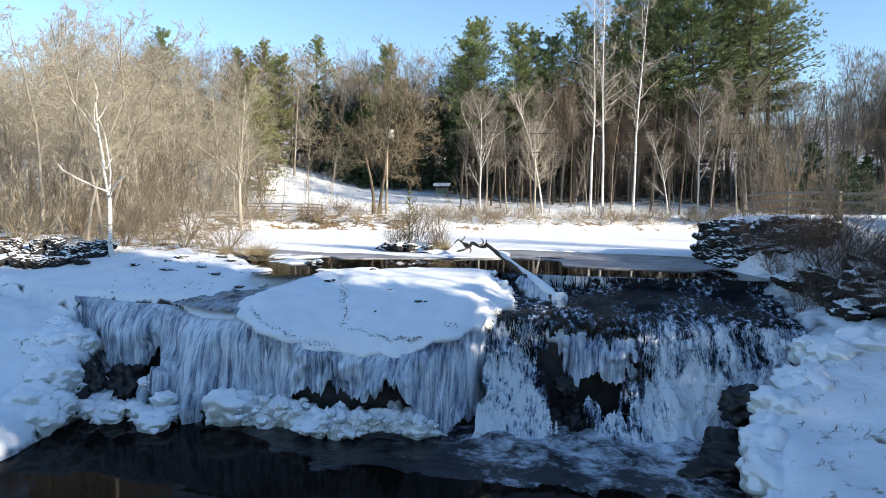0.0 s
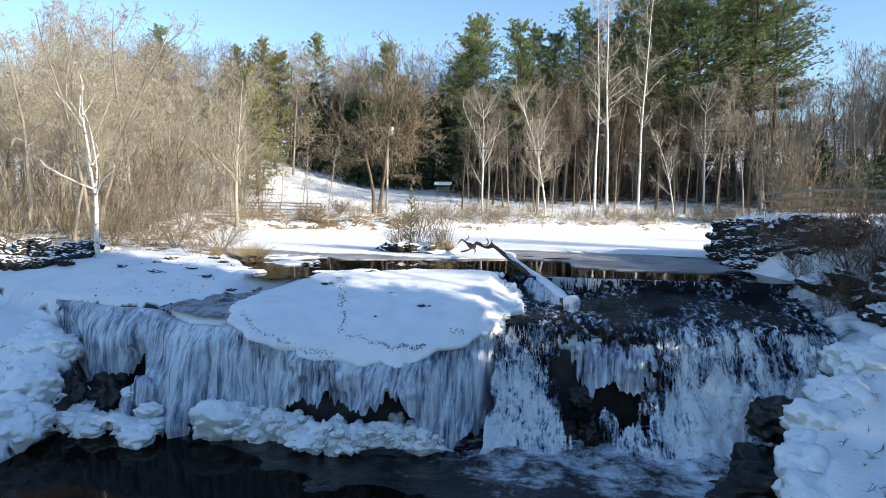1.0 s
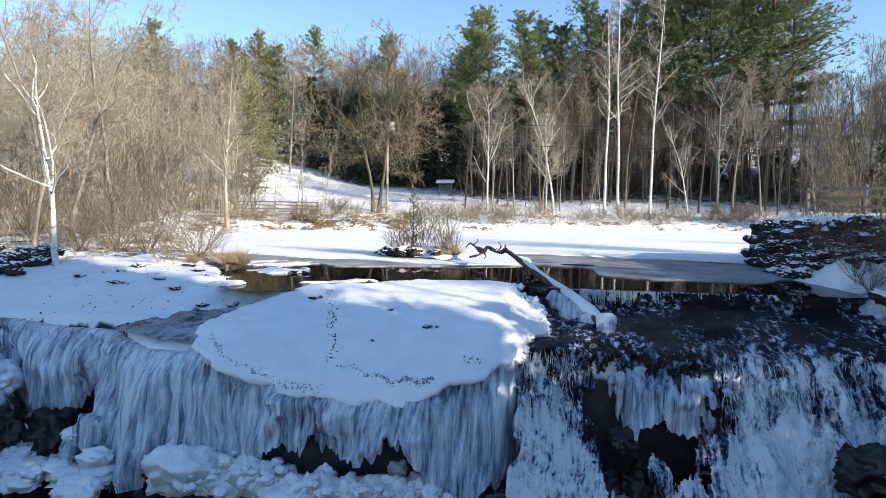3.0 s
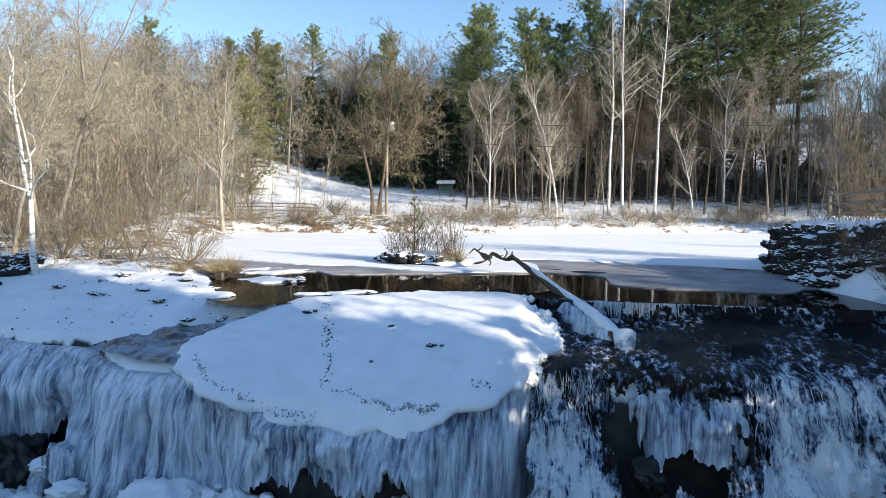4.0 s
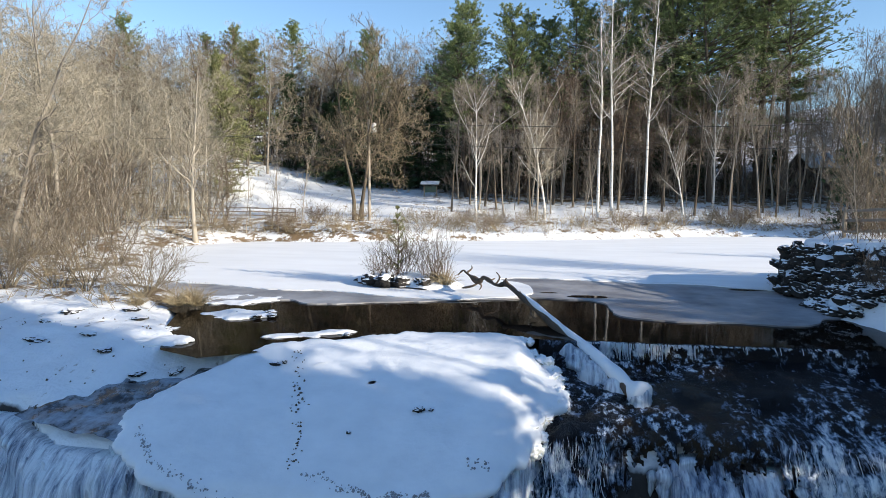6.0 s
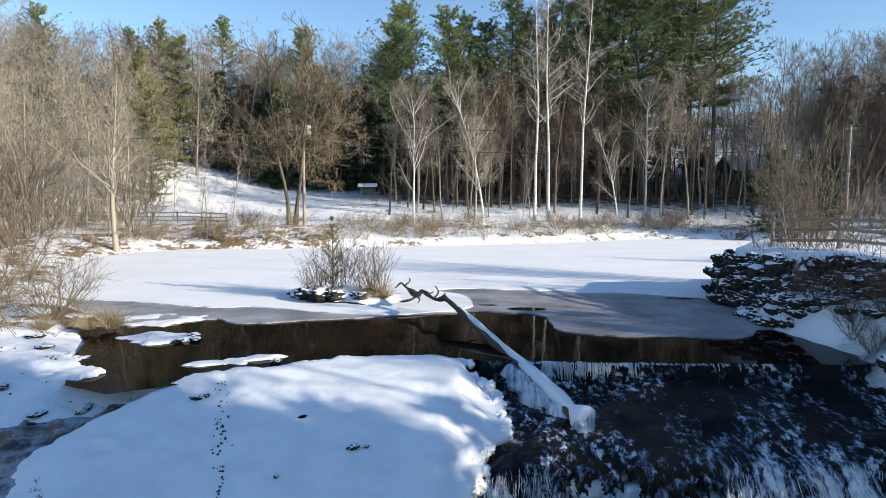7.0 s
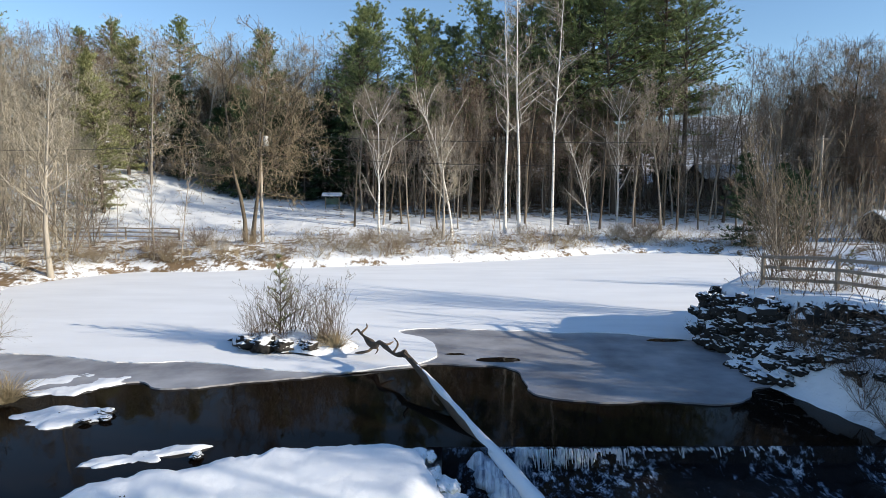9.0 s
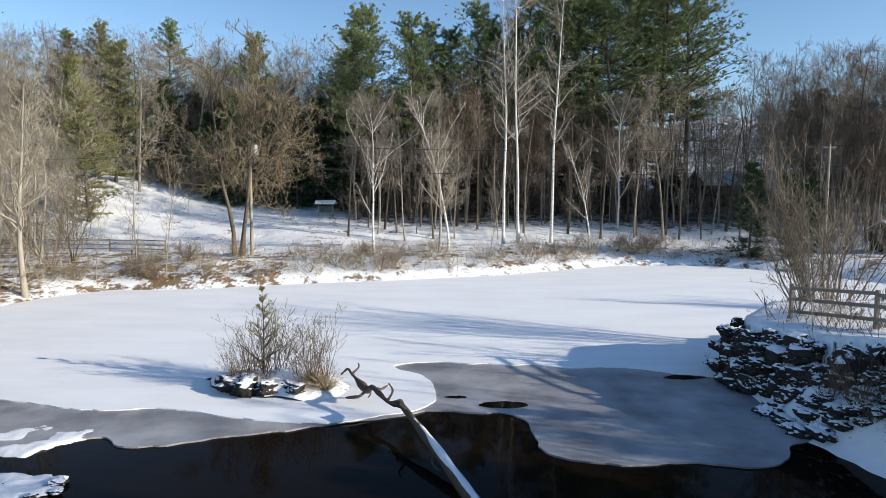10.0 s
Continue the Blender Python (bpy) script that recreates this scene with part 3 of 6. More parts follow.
def wavy(points, spacing, amount, size, seed):
    """A polyline, resampled and roughened sideways."""
    pts = np.array(points, float)
    for _ in range(2):
        cut = np.stack([0.75 * pts[:-1] + 0.25 * pts[1:], 0.25 * pts[:-1] + 0.75 * pts[1:]], 1).reshape(-1, 2)
        pts = np.concatenate([pts[:1], cut, pts[-1:]])
    seg = np.linalg.norm(np.diff(pts, axis=0), axis=1)
    s = np.concatenate([[0], np.cumsum(seg)])
    n = max(3, int(s[-1] / spacing))
    t = np.linspace(0, s[-1], n)
    x, y = np.interp(t, s, pts[:, 0]), np.interp(t, s, pts[:, 1])
    dx, dy = np.gradient(x), np.gradient(y)
    ln = np.hypot(dx, dy) + 1e-9
    w = amount * 2 * fbm(t, t * 0 + 0.5, size, 4, seed) * np.minimum(1, np.minimum(t, s[-1] - t) / (size + 1e-6))
    return np.stack([x - dy / ln * w, y + dx / ln * w], 1)


ICE_EDGE = [(-16, 31.5), (-13.5, 30.4), (-12.5, 30.6), (-10.9, 31.3), (-9.9, 31.7), (-9.3, 30.6), (-6.7, 31.4), (-4.5, 32.4), (-1.9, 33.2), (-0.9, 34.0), (0.2, 33.4), (1.5, 33.6),
            (1.8, 32), (2.0, 30.3), (3.4, 29.8), (5.3, 29.9), (6.5, 29.6), (8.2, 30.2), (8.8, 31.2), (9.6, 31.6), (12, 32.5)]
edge = wavy(ICE_EDGE, 0.18, 0.22, 1.6, 4)
flat_sheet("pond_ice", np.concatenate([edge, [(40, 45), (40, 80), (-34, 80), (-34, 36)]]), 0.0, M_ICE, "thin grey ice along the open water of the pond", "ice", 0.05)
SNOW_EDGE = [(-34, 37.5), (-17, 34.8), (-14, 34.2), (-11, 33.2), (-9.6, 34.2), (-7.2, 32.9), (-4.6, 32.5), (-1.6, 33.4), (-0.9, 34.6), (-1.3, 37.2), (-3.2, 38.6), (-2.0, 39.6), (2, 39.0), (4, 38.6), (6.2, 38.8), (8, 37.9), (9.4, 37.4), (12, 38)]
edge = wavy(SNOW_EDGE, 0.2, 0.2, 1.8, 9)
flat_sheet("pond_snow", np.concatenate([edge, [(40, 45), (40, 80), (-34, 80)]]), 0.035, M_PONDSNOW, "level white snow on the frozen pond", "snow", 0.04)
flat_sheet("pond_water", np.array([(-13.0, 28.3), (-14.5, 29.5), (-14.5, 36), (11, 36), (11, 26.95), (8.8, 26.9), (3, 26.75), (-1.0, 26.65), (-2.5, 25.4), (-4.5, 25.3), (-6.5, 24.75), (-8.3, 23.6), (-9.2, 23.0), (-10.6, 23.6), (-12, 26)]), -0.05, M_WATER, "dark brown open water above the dam", "water")
flat_sheet("plunge_pool", np.array([(-40, -60), (-40, 23.5), (14, 23.5), (14, -60)]), -4.4, M_WATER, "black water of the pool below the falls", "water")


def build_falls():
    """The running river: over the low dam, down the sloping ledge, over the edge into the pool."""
    xs = np.arange(-0.7, 10.0, 0.045)
    s = np.linspace(0, 1, 250)
    front = falls_front(xs) + 0.35 * fbm(xs, xs * 0 + 1, 1.6, 3, 21)
    lip = 26.75 + 0.035 * (xs - 3)
    rows_y, rows_z = [], []
    for q in s:
        if q < 0.05:
            y, z = lip + 0.25 - 0.3 * q / 0.05, np.full_like(xs, -0.055)
        elif q < 0.1:
            f = (q - 0.05) / 0.05
            y, z = lip - 0.05 - 0.14 * f, -0.055 - 0.36 * f ** 1.3 + 0 * xs
        elif q < 0.45:
            f = (q - 0.1) / 0.35
            y = (lip - 0.19) * (1 - f) + (front + 0.35) * f
            ridge = fbm(xs * 0.8, y, 1.2, 4, 31)
            z = -0.42 - 0.15 * (lip - y) + 0.2 * ridge - 0.16 * step(fbm(xs, y, 2.0, 3, 33), -0.05, 0.15) * step(np.full_like(xs, f), 0, 0.15)
            rim_y, rim_z = y, z
        else:
            f = (q - 0.45) / 0.55
            u = f * 3.3
            fall = np.interp(f, [0, 0.08, 0.3, 0.55, 0.8, 1.0], [0, 0.05, 0.28, 0.55, 0.82, 1.0])
            out = np.interp(f, [0, 0.06, 0.25, 0.5, 0.75, 1.0], [0, 0.35, 0.75, 1.4, 2.4, 3.5])
            column = fbm(xs, xs * 0 + u * 0.22, 0.5, 4, 35) * 0.5 + fbm(xs, xs * 0 + u * 0.5, 1.7, 3, 37) * 0.9
            y = front + 0.35 - out - column * min(1, 4 * f) * (1 - 0.5 * f)
            z = rim_z + (-4.5 - rim_z) * fall + 0.12 * fbm(xs * 2, y * 2, 0.9, 3, 39) * f
        rows_y.append(y + 0 * xs)
        rows_z.append(z + 0 * xs)
    y, z = np.array(rows_y), np.array(rows_z)
    x = np.tile(xs, (len(s), 1))
    x = x + 0.45 * fbm(x * 0.6, z, 0.8, 3, 47) * step(-z, 1.0, 1.6)
    y = y + 0.16 * fbm(x, z, 0.18, 3, 48) * step(-z, 1.0, 1.4) - 0.4 * np.abs(fbm(x * 1.3, z * 0.55 + y * 0.3, 0.6, 4, 49, 0.6)) * step(-z, 1.2, 1.9)
    v = np.stack([x.ravel(), y.ravel(), z.ravel()], 1)
    f = grid_faces(len(s), len(xs))
    c = v[f].mean(1)
    # the dark hollow behind the falling water, where no water runs
    a = ((c[:, 0] - 1.75 + 0.3 * (c[:, 2] + 2.6)) / 0.8) ** 2 + ((c[:, 2] + 3.1) / 1.45) ** 2
    b = ((c[:, 0] - 2.9) / 1.6) ** 2 + ((c[:, 2] + 2.55) / 1.1) ** 2
    ragged = 0.9 * fbm(c[:, 0], c[:, 2], 0.6, 3, 44) + 1.5 * fbm(c[:, 0] * 1.2, c[:, 2] * 0.3, 0.16, 3, 45)
    hole = (np.minimum(a, b) + ragged < 1.0) & (c[:, 2] < -1.25)
    # keep only the water that hangs together with the dam
    wet = (~hole).reshape(len(s) - 1, len(xs) - 1)
    run = np.zeros_like(wet)
    run[0] = wet[0]
    for _ in range(900):
        grown = run.copy()
        grown[1:] |= run[:-1]
        grown[:-1] |= run[1:]
        grown[:, 1:] |= run[:, :-1]
        grown[:, :-1] |= run[:, 1:]
        grown &= wet
        if (grown == run).all():
            break
        run = grown
    ob = new("waterfall", mesh_of("waterfall", v, f[run.ravel()], M_FALLS))
    tagged(ob, "white water running over a dark ledge into the pool", "waterfall", kind="structure")


build_falls()


def build_strands():
    """Falling water broken into separate strands and spatter in front of the sheet."""
    r = np.random.default_rng(61)
    n, k = 800, 7
    x0 = np.where(r.uniform(0, 1, n) < 0.3, r.uniform(-0.6, 0.8, n), r.uniform(4.6, 9.4, n))
    f0 = 0.05 + r.beta(1.0, 1.8, n) * 0.9
    f = np.clip(f0[:, None] + np.linspace(0, 1, k)[None] * r.uniform(0.03, 0.16, n)[:, None], 0, 1)
    out = np.interp(f, [0, 0.06, 0.25, 0.5, 0.75, 1.0], [0, 0.35, 0.75, 1.4, 2.4, 3.5])
    fall = np.interp(f, [0, 0.08, 0.3, 0.55, 0.8, 1.0], [0, 0.05, 0.28, 0.55, 0.82, 1.0])
    x = x0[:, None] + np.cumsum(r.normal(0, 0.018, (n, k)), 1)
    front = falls_front(x) + 0.35 * fbm(x, x * 0 + 1, 1.6, 3, 21)
    u = f * 3.3
    column = fbm(x, u * 0.22, 0.5, 4, 35) * 0.5 + fbm(x, u * 0.5, 1.7, 3, 37) * 0.9
    y = front + 0.35 - out - column * np.minimum(1, 4 * f) * (1 - 0.5 * f) - r.uniform(0.0, 0.12, n)[:, None]
    z = -1.05 - 3.45 * fall + r.uniform(-0.03, 0.12, n)[:, None]
    rad = r.uniform(0.003, 0.01, n)[:, None] * np.array([0.3, 0.8, 1, 0.9, 1, 0.7, 0.2])[None] * r.uniform(0.6, 1.4, (n, k))
    v, fa = tubes(np.stack([x, y, z], 2), rad, 4)
    ob = new("falling_strands", mesh_of("falling_strands", v, fa, M_SPRAY))
    tagged(ob, "broken white strands of falling water", "water", kind="stuff")


build_strands()


def build_trickles():
    """Thin trickles that drip over the low dam."""
    r = np.random.default_rng(62)
    n, k = 420, 4
    x0 = np.where(r.uniform(0, 1, n) < 0.75, r.uniform(0.4, 3.4, n), 3.4 + 4.5 * r.beta(1, 2.5, n))
    t = np.linspace(0, 1, k)[None]
    ln = (r.uniform(0.05, 0.36, n) * np.clip(0.5 + 3.4 * fbm(x0, x0 * 0, 0.45, 4, 5), 0.0, 1.25))[:, None]
    lip = 26.75 + 0.035 * (x0 - 3)
    x = x0[:, None] + np.cumsum(r.normal(0, 0.006, (n, k)), 1)
    y = (lip - 0.06 - r.uniform(0, 0.1, n))[:, None] - 0.14 * t
    z = -0.06 - ln * t
    v, f = tubes(np.stack([x, y, z], 2), r.uniform(0.004, 0.013, n)[:, None] * np.ones((1, k)), 3)
    tagged(new("dam_trickles", mesh_of("dam_trickles", v, f, M_SPRAY)), "thin white trickles dripping over the low dam", "water", kind="stuff")


build_trickles()


def build_foam():
    """Churned foam where the falls strike the pool."""
    x, y = np.meshgrid(np.arange(-15.0, 8.0, 0.11), np.arange(12.5, 20.6, 0.11))
    r = fbm(x, y, 0.8, 4, 51)
    reach = np.hypot(np.maximum(np.abs(x - 2.5) - 3.2, 0) / 9.0, np.maximum(19.6 - y, 0) / 3.4)
    z = -4.37 + 0.28 * np.maximum(r + 0.25, 0) * np.clip(1.3 - reach, 0, 1) - 0.1 * step(reach + 0.5 * r, 0.8, 1.2)
    v = np.stack([x.ravel(), y.ravel(), z.ravel()], 1)
    ob = new("pool_foam", mesh_of("pool_foam", v, grid_faces(*x.shape), M_FOAM))
    tagged(ob, "white foam churned up on black water under the falls", "foam", kind="structure")


build_foam()


def disc(outline, centre, top, rings, skirt, under=0.75, rim=0.08):
    """A solid, rounded sheet over a star-shaped outline. top(x, y): its height; skirt: how far its side hangs down."""
    out = np.array(outline, float)
    n = len(out)
    c = np.array(centre, float)
    vs = []
    for r in np.linspace(0.02, 1.0, rings):
        p = c + (out - c) * r
        z = top(p[:, 0], p[:, 1]) - rim * step(np.full(n, r), 0.9, 1.0)
        vs.append(np.column_stack([p, z]))
    zr = vs[-1][:, 2]
    d = (out - c) / np.linalg.norm(out - c, axis=1)[:, None]
    for q, bulge in ((0.25, 0.05), (0.6, 0.03), (1.0, -under * 0.3)):
        p = out + d * bulge
        vs.append(np.column_stack([p, zr - skirt * q]))
    vs.append(np.column_stack([c + (out - c) * 0.5, zr - skirt]))
    v = np.concatenate(vs)
    f = grid_faces(rings + 4, n, True)
    return v, f


def rounded(points, per=14, amount=0.1, size=0.8, seed=0):
    """A closed smooth outline (Catmull-Rom) with a little roughness."""
    p = np.array(points, float)
    n = len(p)
    out = []
    for i in range(n):
        a, b, c, d = p[i - 1], p[i], p[(i + 1) % n], p[(i + 2) % n]
        for t in np.arange(per) / per:
            out.append(0.5 * ((2 * b) + (c - a) * t + (2 * a - 5 * b + 4 * c - d) * t * t + (3 * b - a - 3 * c + d) * t ** 3))
    out = np.array(out)
    ctr = out.mean(0)
    k = np.arange(len(out)) * 2 * np.pi / len(out)
    w = amount * 2 * fbm(np.cos(k) * 4 + 9, np.sin(k) * 4 + 9, size, 4, seed)
    d = out - ctr
    return out + d / np.linalg.norm(d, axis=1)[:, None] * w[:, None]


def slab_top(x, y):
    yy = y + 0.85 * step(-x, 6.2, 8.8)
    base = np.interp(yy, [18.6, 19.0, 19.5, 20.5, 21.7, 24, 25, 26.5, 28], [-2.05, -1.85, -1.42, -1.02, -0.64, -0.17, 0.02, 0.17, 0.2])
    base = base - 0.45 * step(x, -1.6, -0.2) * step(26.0 - y, 0, 2.0) + 0.07 * step(y, 23.2, 24.4)
    return base + 0.07 * fbm(x, y, 2.5, 3, 41) + 0.02 * fbm(x, y, 0.5, 2, 42)


SLAB = [(-8.95, 19.6), (-7.8, 19.15), (-5.8, 19.1), (-4.2, 19.05), (-2.8, 19.25), (-1.6, 20.0), (-0.8, 21.4), (-0.5, 22.8), (0.0, 23.8), (-0.7, 24.9), (-1.3, 26.1), (-2.8, 26.3), (-4.3, 25.95), (-5.6, 25.5), (-6.9, 24.8), (-8.2, 24.0), (-9.3, 21.8), (-9.5, 20.4)]
v, f = disc(rounded(SLAB, 24, 0.17, 0.5, 5), (-4.6, 22.8), slab_top, 60, 0.26, rim=0.05)
tagged(new("snow_slab", mesh_of("snow_slab", v, f, M_SNOW)), "thick smooth snow slab lying on the ledge of the falls", "snow")

# snow-covered ice floes in the open water
for pts, ctr in (([(-12.2, 28.4), (-11.4, 27.9), (-10.4, 27.8), (-9.6, 28.2), (-9.8, 28.8), (-10.6, 29.2), (-11.6, 29.1)], (-10.9, 28.5)),
                 ([(-8.5, 25.35), (-7.8, 25.4), (-7.0, 25.9), (-6.2, 26.45), (-6.9, 26.5), (-7.8, 26.2), (-8.5, 25.75)], (-7.4, 25.95)),
                 ([(-13.2, 30.2), (-11.6, 30.4), (-10.8, 31.2), (-10.6, 32.0), (-12.0, 32.4), (-13.6, 31.6)], (-12.1, 31.3)),
                 ([(-11.6, 24.3), (-10.6, 24.0), (-10.2, 24.6), (-10.9, 25.2), (-11.6, 25.0)], (-10.9, 24.6))):
    v, f = disc(rounded(pts, 14, 0.2, 1.1, int(ctr[1] * 7)), ctr, lambda x, y: 0.0 + 0.12 * fbm(x, y, 0.7, 4, 61), 10, 0.1, rim=0.04)
    tagged(new("ice_floe", mesh_of("ice_floe", v, f, M_SNOW)), "small snow-covered ice floe in dark open water", "ice", "ice floes")


def build_stream():
    """Shallow icy water that slides from the pond past the slab to the frozen falls."""
    t = np.linspace(0, 1, 60)
    s = np.linspace(0, 1, len(STREAM))
    cx, cy = np.interp(t, s, STREAM[:, 0]), np.interp(t, s, STREAM[:, 1])
    dx, dy = np.gradient(cx), np.gradient(cy)
    ln = np.hypot(dx, dy)
    w = np.linspace(-1, 1, 24)
    half = np.interp(t, [0, 0.3, 1], [1.4, 1.6, 1.75])
    x = cx[:, None] - (dy / ln)[:, None] * w[None] * half[:, None]
    y = cy[:, None] + (dx / ln)[:, None] * w[None] * half[:, None]
    z = np.interp(y, [19, 20.5, 22, 24, 26.5], [-1.33, -0.9, -0.67, -0.46, -0.2]) + 0.03 + 0.16 * fbm(x, y, 0.7, 4, 71)
    ob = new("stream", mesh_of("stream", np.stack([x.ravel(), y.ravel(), z.ravel()], 1), grid_faces(60, 24), M_SLUSH))
    tagged(ob, "shallow stream sliding over grey ice and dark rock", "water", kind="structure")


build_stream()


# ---- ice below the ledge ----
def ice_sheet(x0, x1, name, parent, top, bottom, out0, out1, seed, front=falls_front, dx=0.035, rows=60, each=15.0, wide=0.3):
    """A frozen curtain along the drop: rounded columns of different widths and lengths, grown together."""
    r = np.random.default_rng(seed)
    xs = np.arange(x0, x1, dx)
    q = np.linspace(0, 1, rows)[:, None]
    bulge, low = np.zeros((rows, len(xs))), np.zeros(len(xs))
    for _ in range(int((x1 - x0) * each)):
        c, w, ln = r.uniform(x0, x1), 0.045 + wide * r.beta(1, 3.0), r.uniform(0.45, 1.0)
        bend = c + 0.1 * r.normal() * q + 0.03 * np.sin(q * r.uniform(3, 9) + c)
        e = np.sqrt(np.clip(1 - ((xs[None] - bend) / (w * (0.65 + 0.45 * q))) ** 2, 0, None))
        bulge = np.maximum(bulge, e * w * (0.3 + 0.8 * q) * step(ln + 0.05 - q, 0, 0.22))
        low = np.maximum(low, e[-1] ** 0.7 * ln)
    low = 0.66 + 0.34 * low - 0.12 * np.abs(fbm(xs, xs * 0, 0.11, 2, seed + 1))
    zt = top(xs)
    zb = bottom(xs) + 0.7 * fbm(xs, xs * 0, 1.1, 2, seed + 2)
    z = zt + (zb - zt) * q * low
    swell = fbm(xs[None], q * 1.6 + 0 * xs, 1.3, 3, seed + 5) * 1.0
    far_out = out1(xs) if callable(out1) else out1
    ends = step(xs - x0, 0, 0.6) * step(x1 - xs, 0, 0.6)
    y = front(xs) + 0.35 * (1 - ends) - out0 - ends * ((far_out - out0) * q ** 1.2 + (bulge + swell) * step(q, 0.0, 0.16) + 0.34 * np.sqrt(np.clip(q / 0.24, 0, 1)))
    x = xs[None] + 0.05 * fbm(xs[None], q * 3 + 0 * xs, 0.5, 2, seed + 7)
    lip = np.stack([xs, front(xs) + 0.5, zt - 0.05], 1)
    v = np.concatenate([lip, np.stack([x.ravel(), y.ravel(), z.ravel()], 1)])
    return part(name, mesh_of(name, v, grid_faces(rows + 1, len(xs)), M_HANG), parent)


icefall = thing("frozen_waterfall", "curtain of blue-white icicles frozen over the dark ledge", "ice")
edge_z = lambda x: np.interp(x, [-18, -15, -13, -11, -9.6], [-0.9, -0.95, -1.0, -1.25, -1.25])
ice_sheet(-17.4, -8.7, "ice_curtain", icefall, edge_z, lambda x: np.interp(x, [-17.5, -15, -13.4, -12.8, -12, -11.4, -10.4, -9.2], [-2.2, -3.6, -4.2, -2.7, -3.3, -4.8, -4.9, -4.6]), 0.05, lambda x: np.interp(x, [-17, -13.4, -12.6, -11.6, -10.4, -9.2], [0.3, 0.6, 0.3, 1.2, 1.5, 0.6]), 3)
slab_edge = lambda x: np.interp(x, [-9.4, -7.6, -4.2, -2.8, -1.6, -0.8, -0.3], [19.75, 19.38, 19.27, 19.5, 20.25, 21.55, 22.4])
ice_sheet(-9.7, -0.4, "ice_curtain", icefall, lambda x: slab_top(x, slab_edge(x)) - 0.24, lambda x: np.interp(x, [-9.4, -8.2, -6.5, -5.6, -4.6, -3.4, -2.6, -1.8, -0.9, -0.4], [-4.4, -3.7, -3.5, -3.1, -3.4, -3.0, -3.9, -4.8, -4.8, -4.6]), -0.12, 0.2, 9, front=slab_edge)


ice_sheet(-2.7, 0.1, "ice_column", icefall, lambda x: np.interp(x, [-2.7, -1.6, -0.6, 0.1], [-2.5, -2.3, -1.5, -1.4]), lambda x: -4.5 + 0 * x, 0.0, 1.1, 14, front=slab_edge)


def icicle_mesh(rng):
    """One icicle, 1 m long, hanging from the origin."""
    k, sides = 7, 6
    t = np.linspace(0, 1, k)
    p = np.zeros((1, k, 3))
    p[0, :, 2] = -t
    p[0, :, 0] = 0.03 * np.cumsum(rng.normal(0, 0.5, k))
    p[0, :, 1] = 0.03 * np.cumsum(rng.normal(0, 0.5, k))
    r = (0.1 * np.minimum(1, 0.25 + 6 * t) * (1 - t ** rng.uniform(1.0, 2.2)) * (1 + 0.25 * rng.normal(0, 1, k)) + 0.006)[None]
    v, f = tubes(p, np.abs(r), sides)
    return mesh_of("icicle", v, f, M_HANG)


rng = np.random.default_rng(5)
ICICLES = [icicle_mesh(rng) for _ in range(8)]


def hang(x, y, z, length, width):
    ob = part("icicle", ICICLES[rng.integers(8)], icefall)
    ob.matrix_basis = pose(x, y, z, rng.normal(0, 2), rng.normal(0, 2), rng.uniform(0, 360)) @ Matrix.Diagonal((width, width, length, 1))


for x in np.sort(rng.uniform(-9.2, -0.6, 120)):
    hang(x, float(slab_edge(x)) - rng.uniform(-0.05, 0.28), float(slab_top(x, slab_edge(x))) - rng.uniform(0.3, 0.6), rng.uniform(0.2, 1.1), rng.uniform(0.25, 0.7))
for x in np.sort(rng.uniform(-16.8, -9.4, 90)):
    hang(x, float(falls_front(x)) - rng.uniform(0.1, 0.45), float(edge_z(x)) - rng.uniform(0.0, 0.5), rng.uniform(0.3, 1.3), rng.uniform(0.3, 0.9))
ice_sheet(1.75, 4.9, "ice_column", icefall, lambda x: -1.55 - 0.06 * (x - 3) ** 2, lambda x: np.interp(x, [1.7, 2.3, 3.2, 4.2, 5.0], [-2.9, -3.5, -3.75, -3.6, -3.0]), 0.15, 0.45, 17, each=5.0, wide=0.4)
for x in np.sort(rng.uniform(1.8, 4.9, 36)):
    mid = 1 - 0.55 * ((x - 3.1) / 1.8) ** 2
    hang(x, float(falls_front(x)) - rng.uniform(0.0, 0.6), -1.6 - rng.uniform(0, 0.35), rng.uniform(0.7, 1.6) * mid, rng.uniform(0.9, 2.0))


def lump_mesh(seed, name, material, rough=0.35, flat=0.75, detail=3, cuts=4):
    """A rounded, knobbly mass about 1 m across."""
    bm = bmesh.new()
    bmesh.ops.create_icosphere(bm, subdivisions=cuts, radius=0.5)
    off = Vector((seed * 7.3, seed * 3.1, seed * 5.7))
    for q in bm.verts:
        n = q.co.normalized()
        h = noise.fractal(n * 1.3 + off, 0.9, 2.0, detail) * rough + 0.5 * rough * noise.fractal(n * 4.0 + off, 0.9, 2.0, 3)
        q.co = n * 0.5 * (1 + h)
        q.co.z *= flat
    me = bpy.data.meshes.new(name)
    bm.to_mesh(me)
    bm.free()
    me.polygons.foreach_set("use_smooth", np.full(len(me.polygons), True))
    me.materials.append(material)
    return me


LUMPS = [lump_mesh(k, "ice_lump", M_SNOWICE, 0.36, 0.8, 4) for k in range(6)]
COLLARS = [lump_mesh(60 + k, "ice_collar", M_HANG, 0.25, 1.0, 3) for k in range(3)]
WET_ROCKS = [lump_mesh(80 + k, "wet_boulder", M_WET, 0.5, 0.8, 4) for k in range(3)]
ROCKS = [lump_mesh(20 + k, "boulder", M_ROCK, 0.5, 0.8, 4) for k in range(6)]


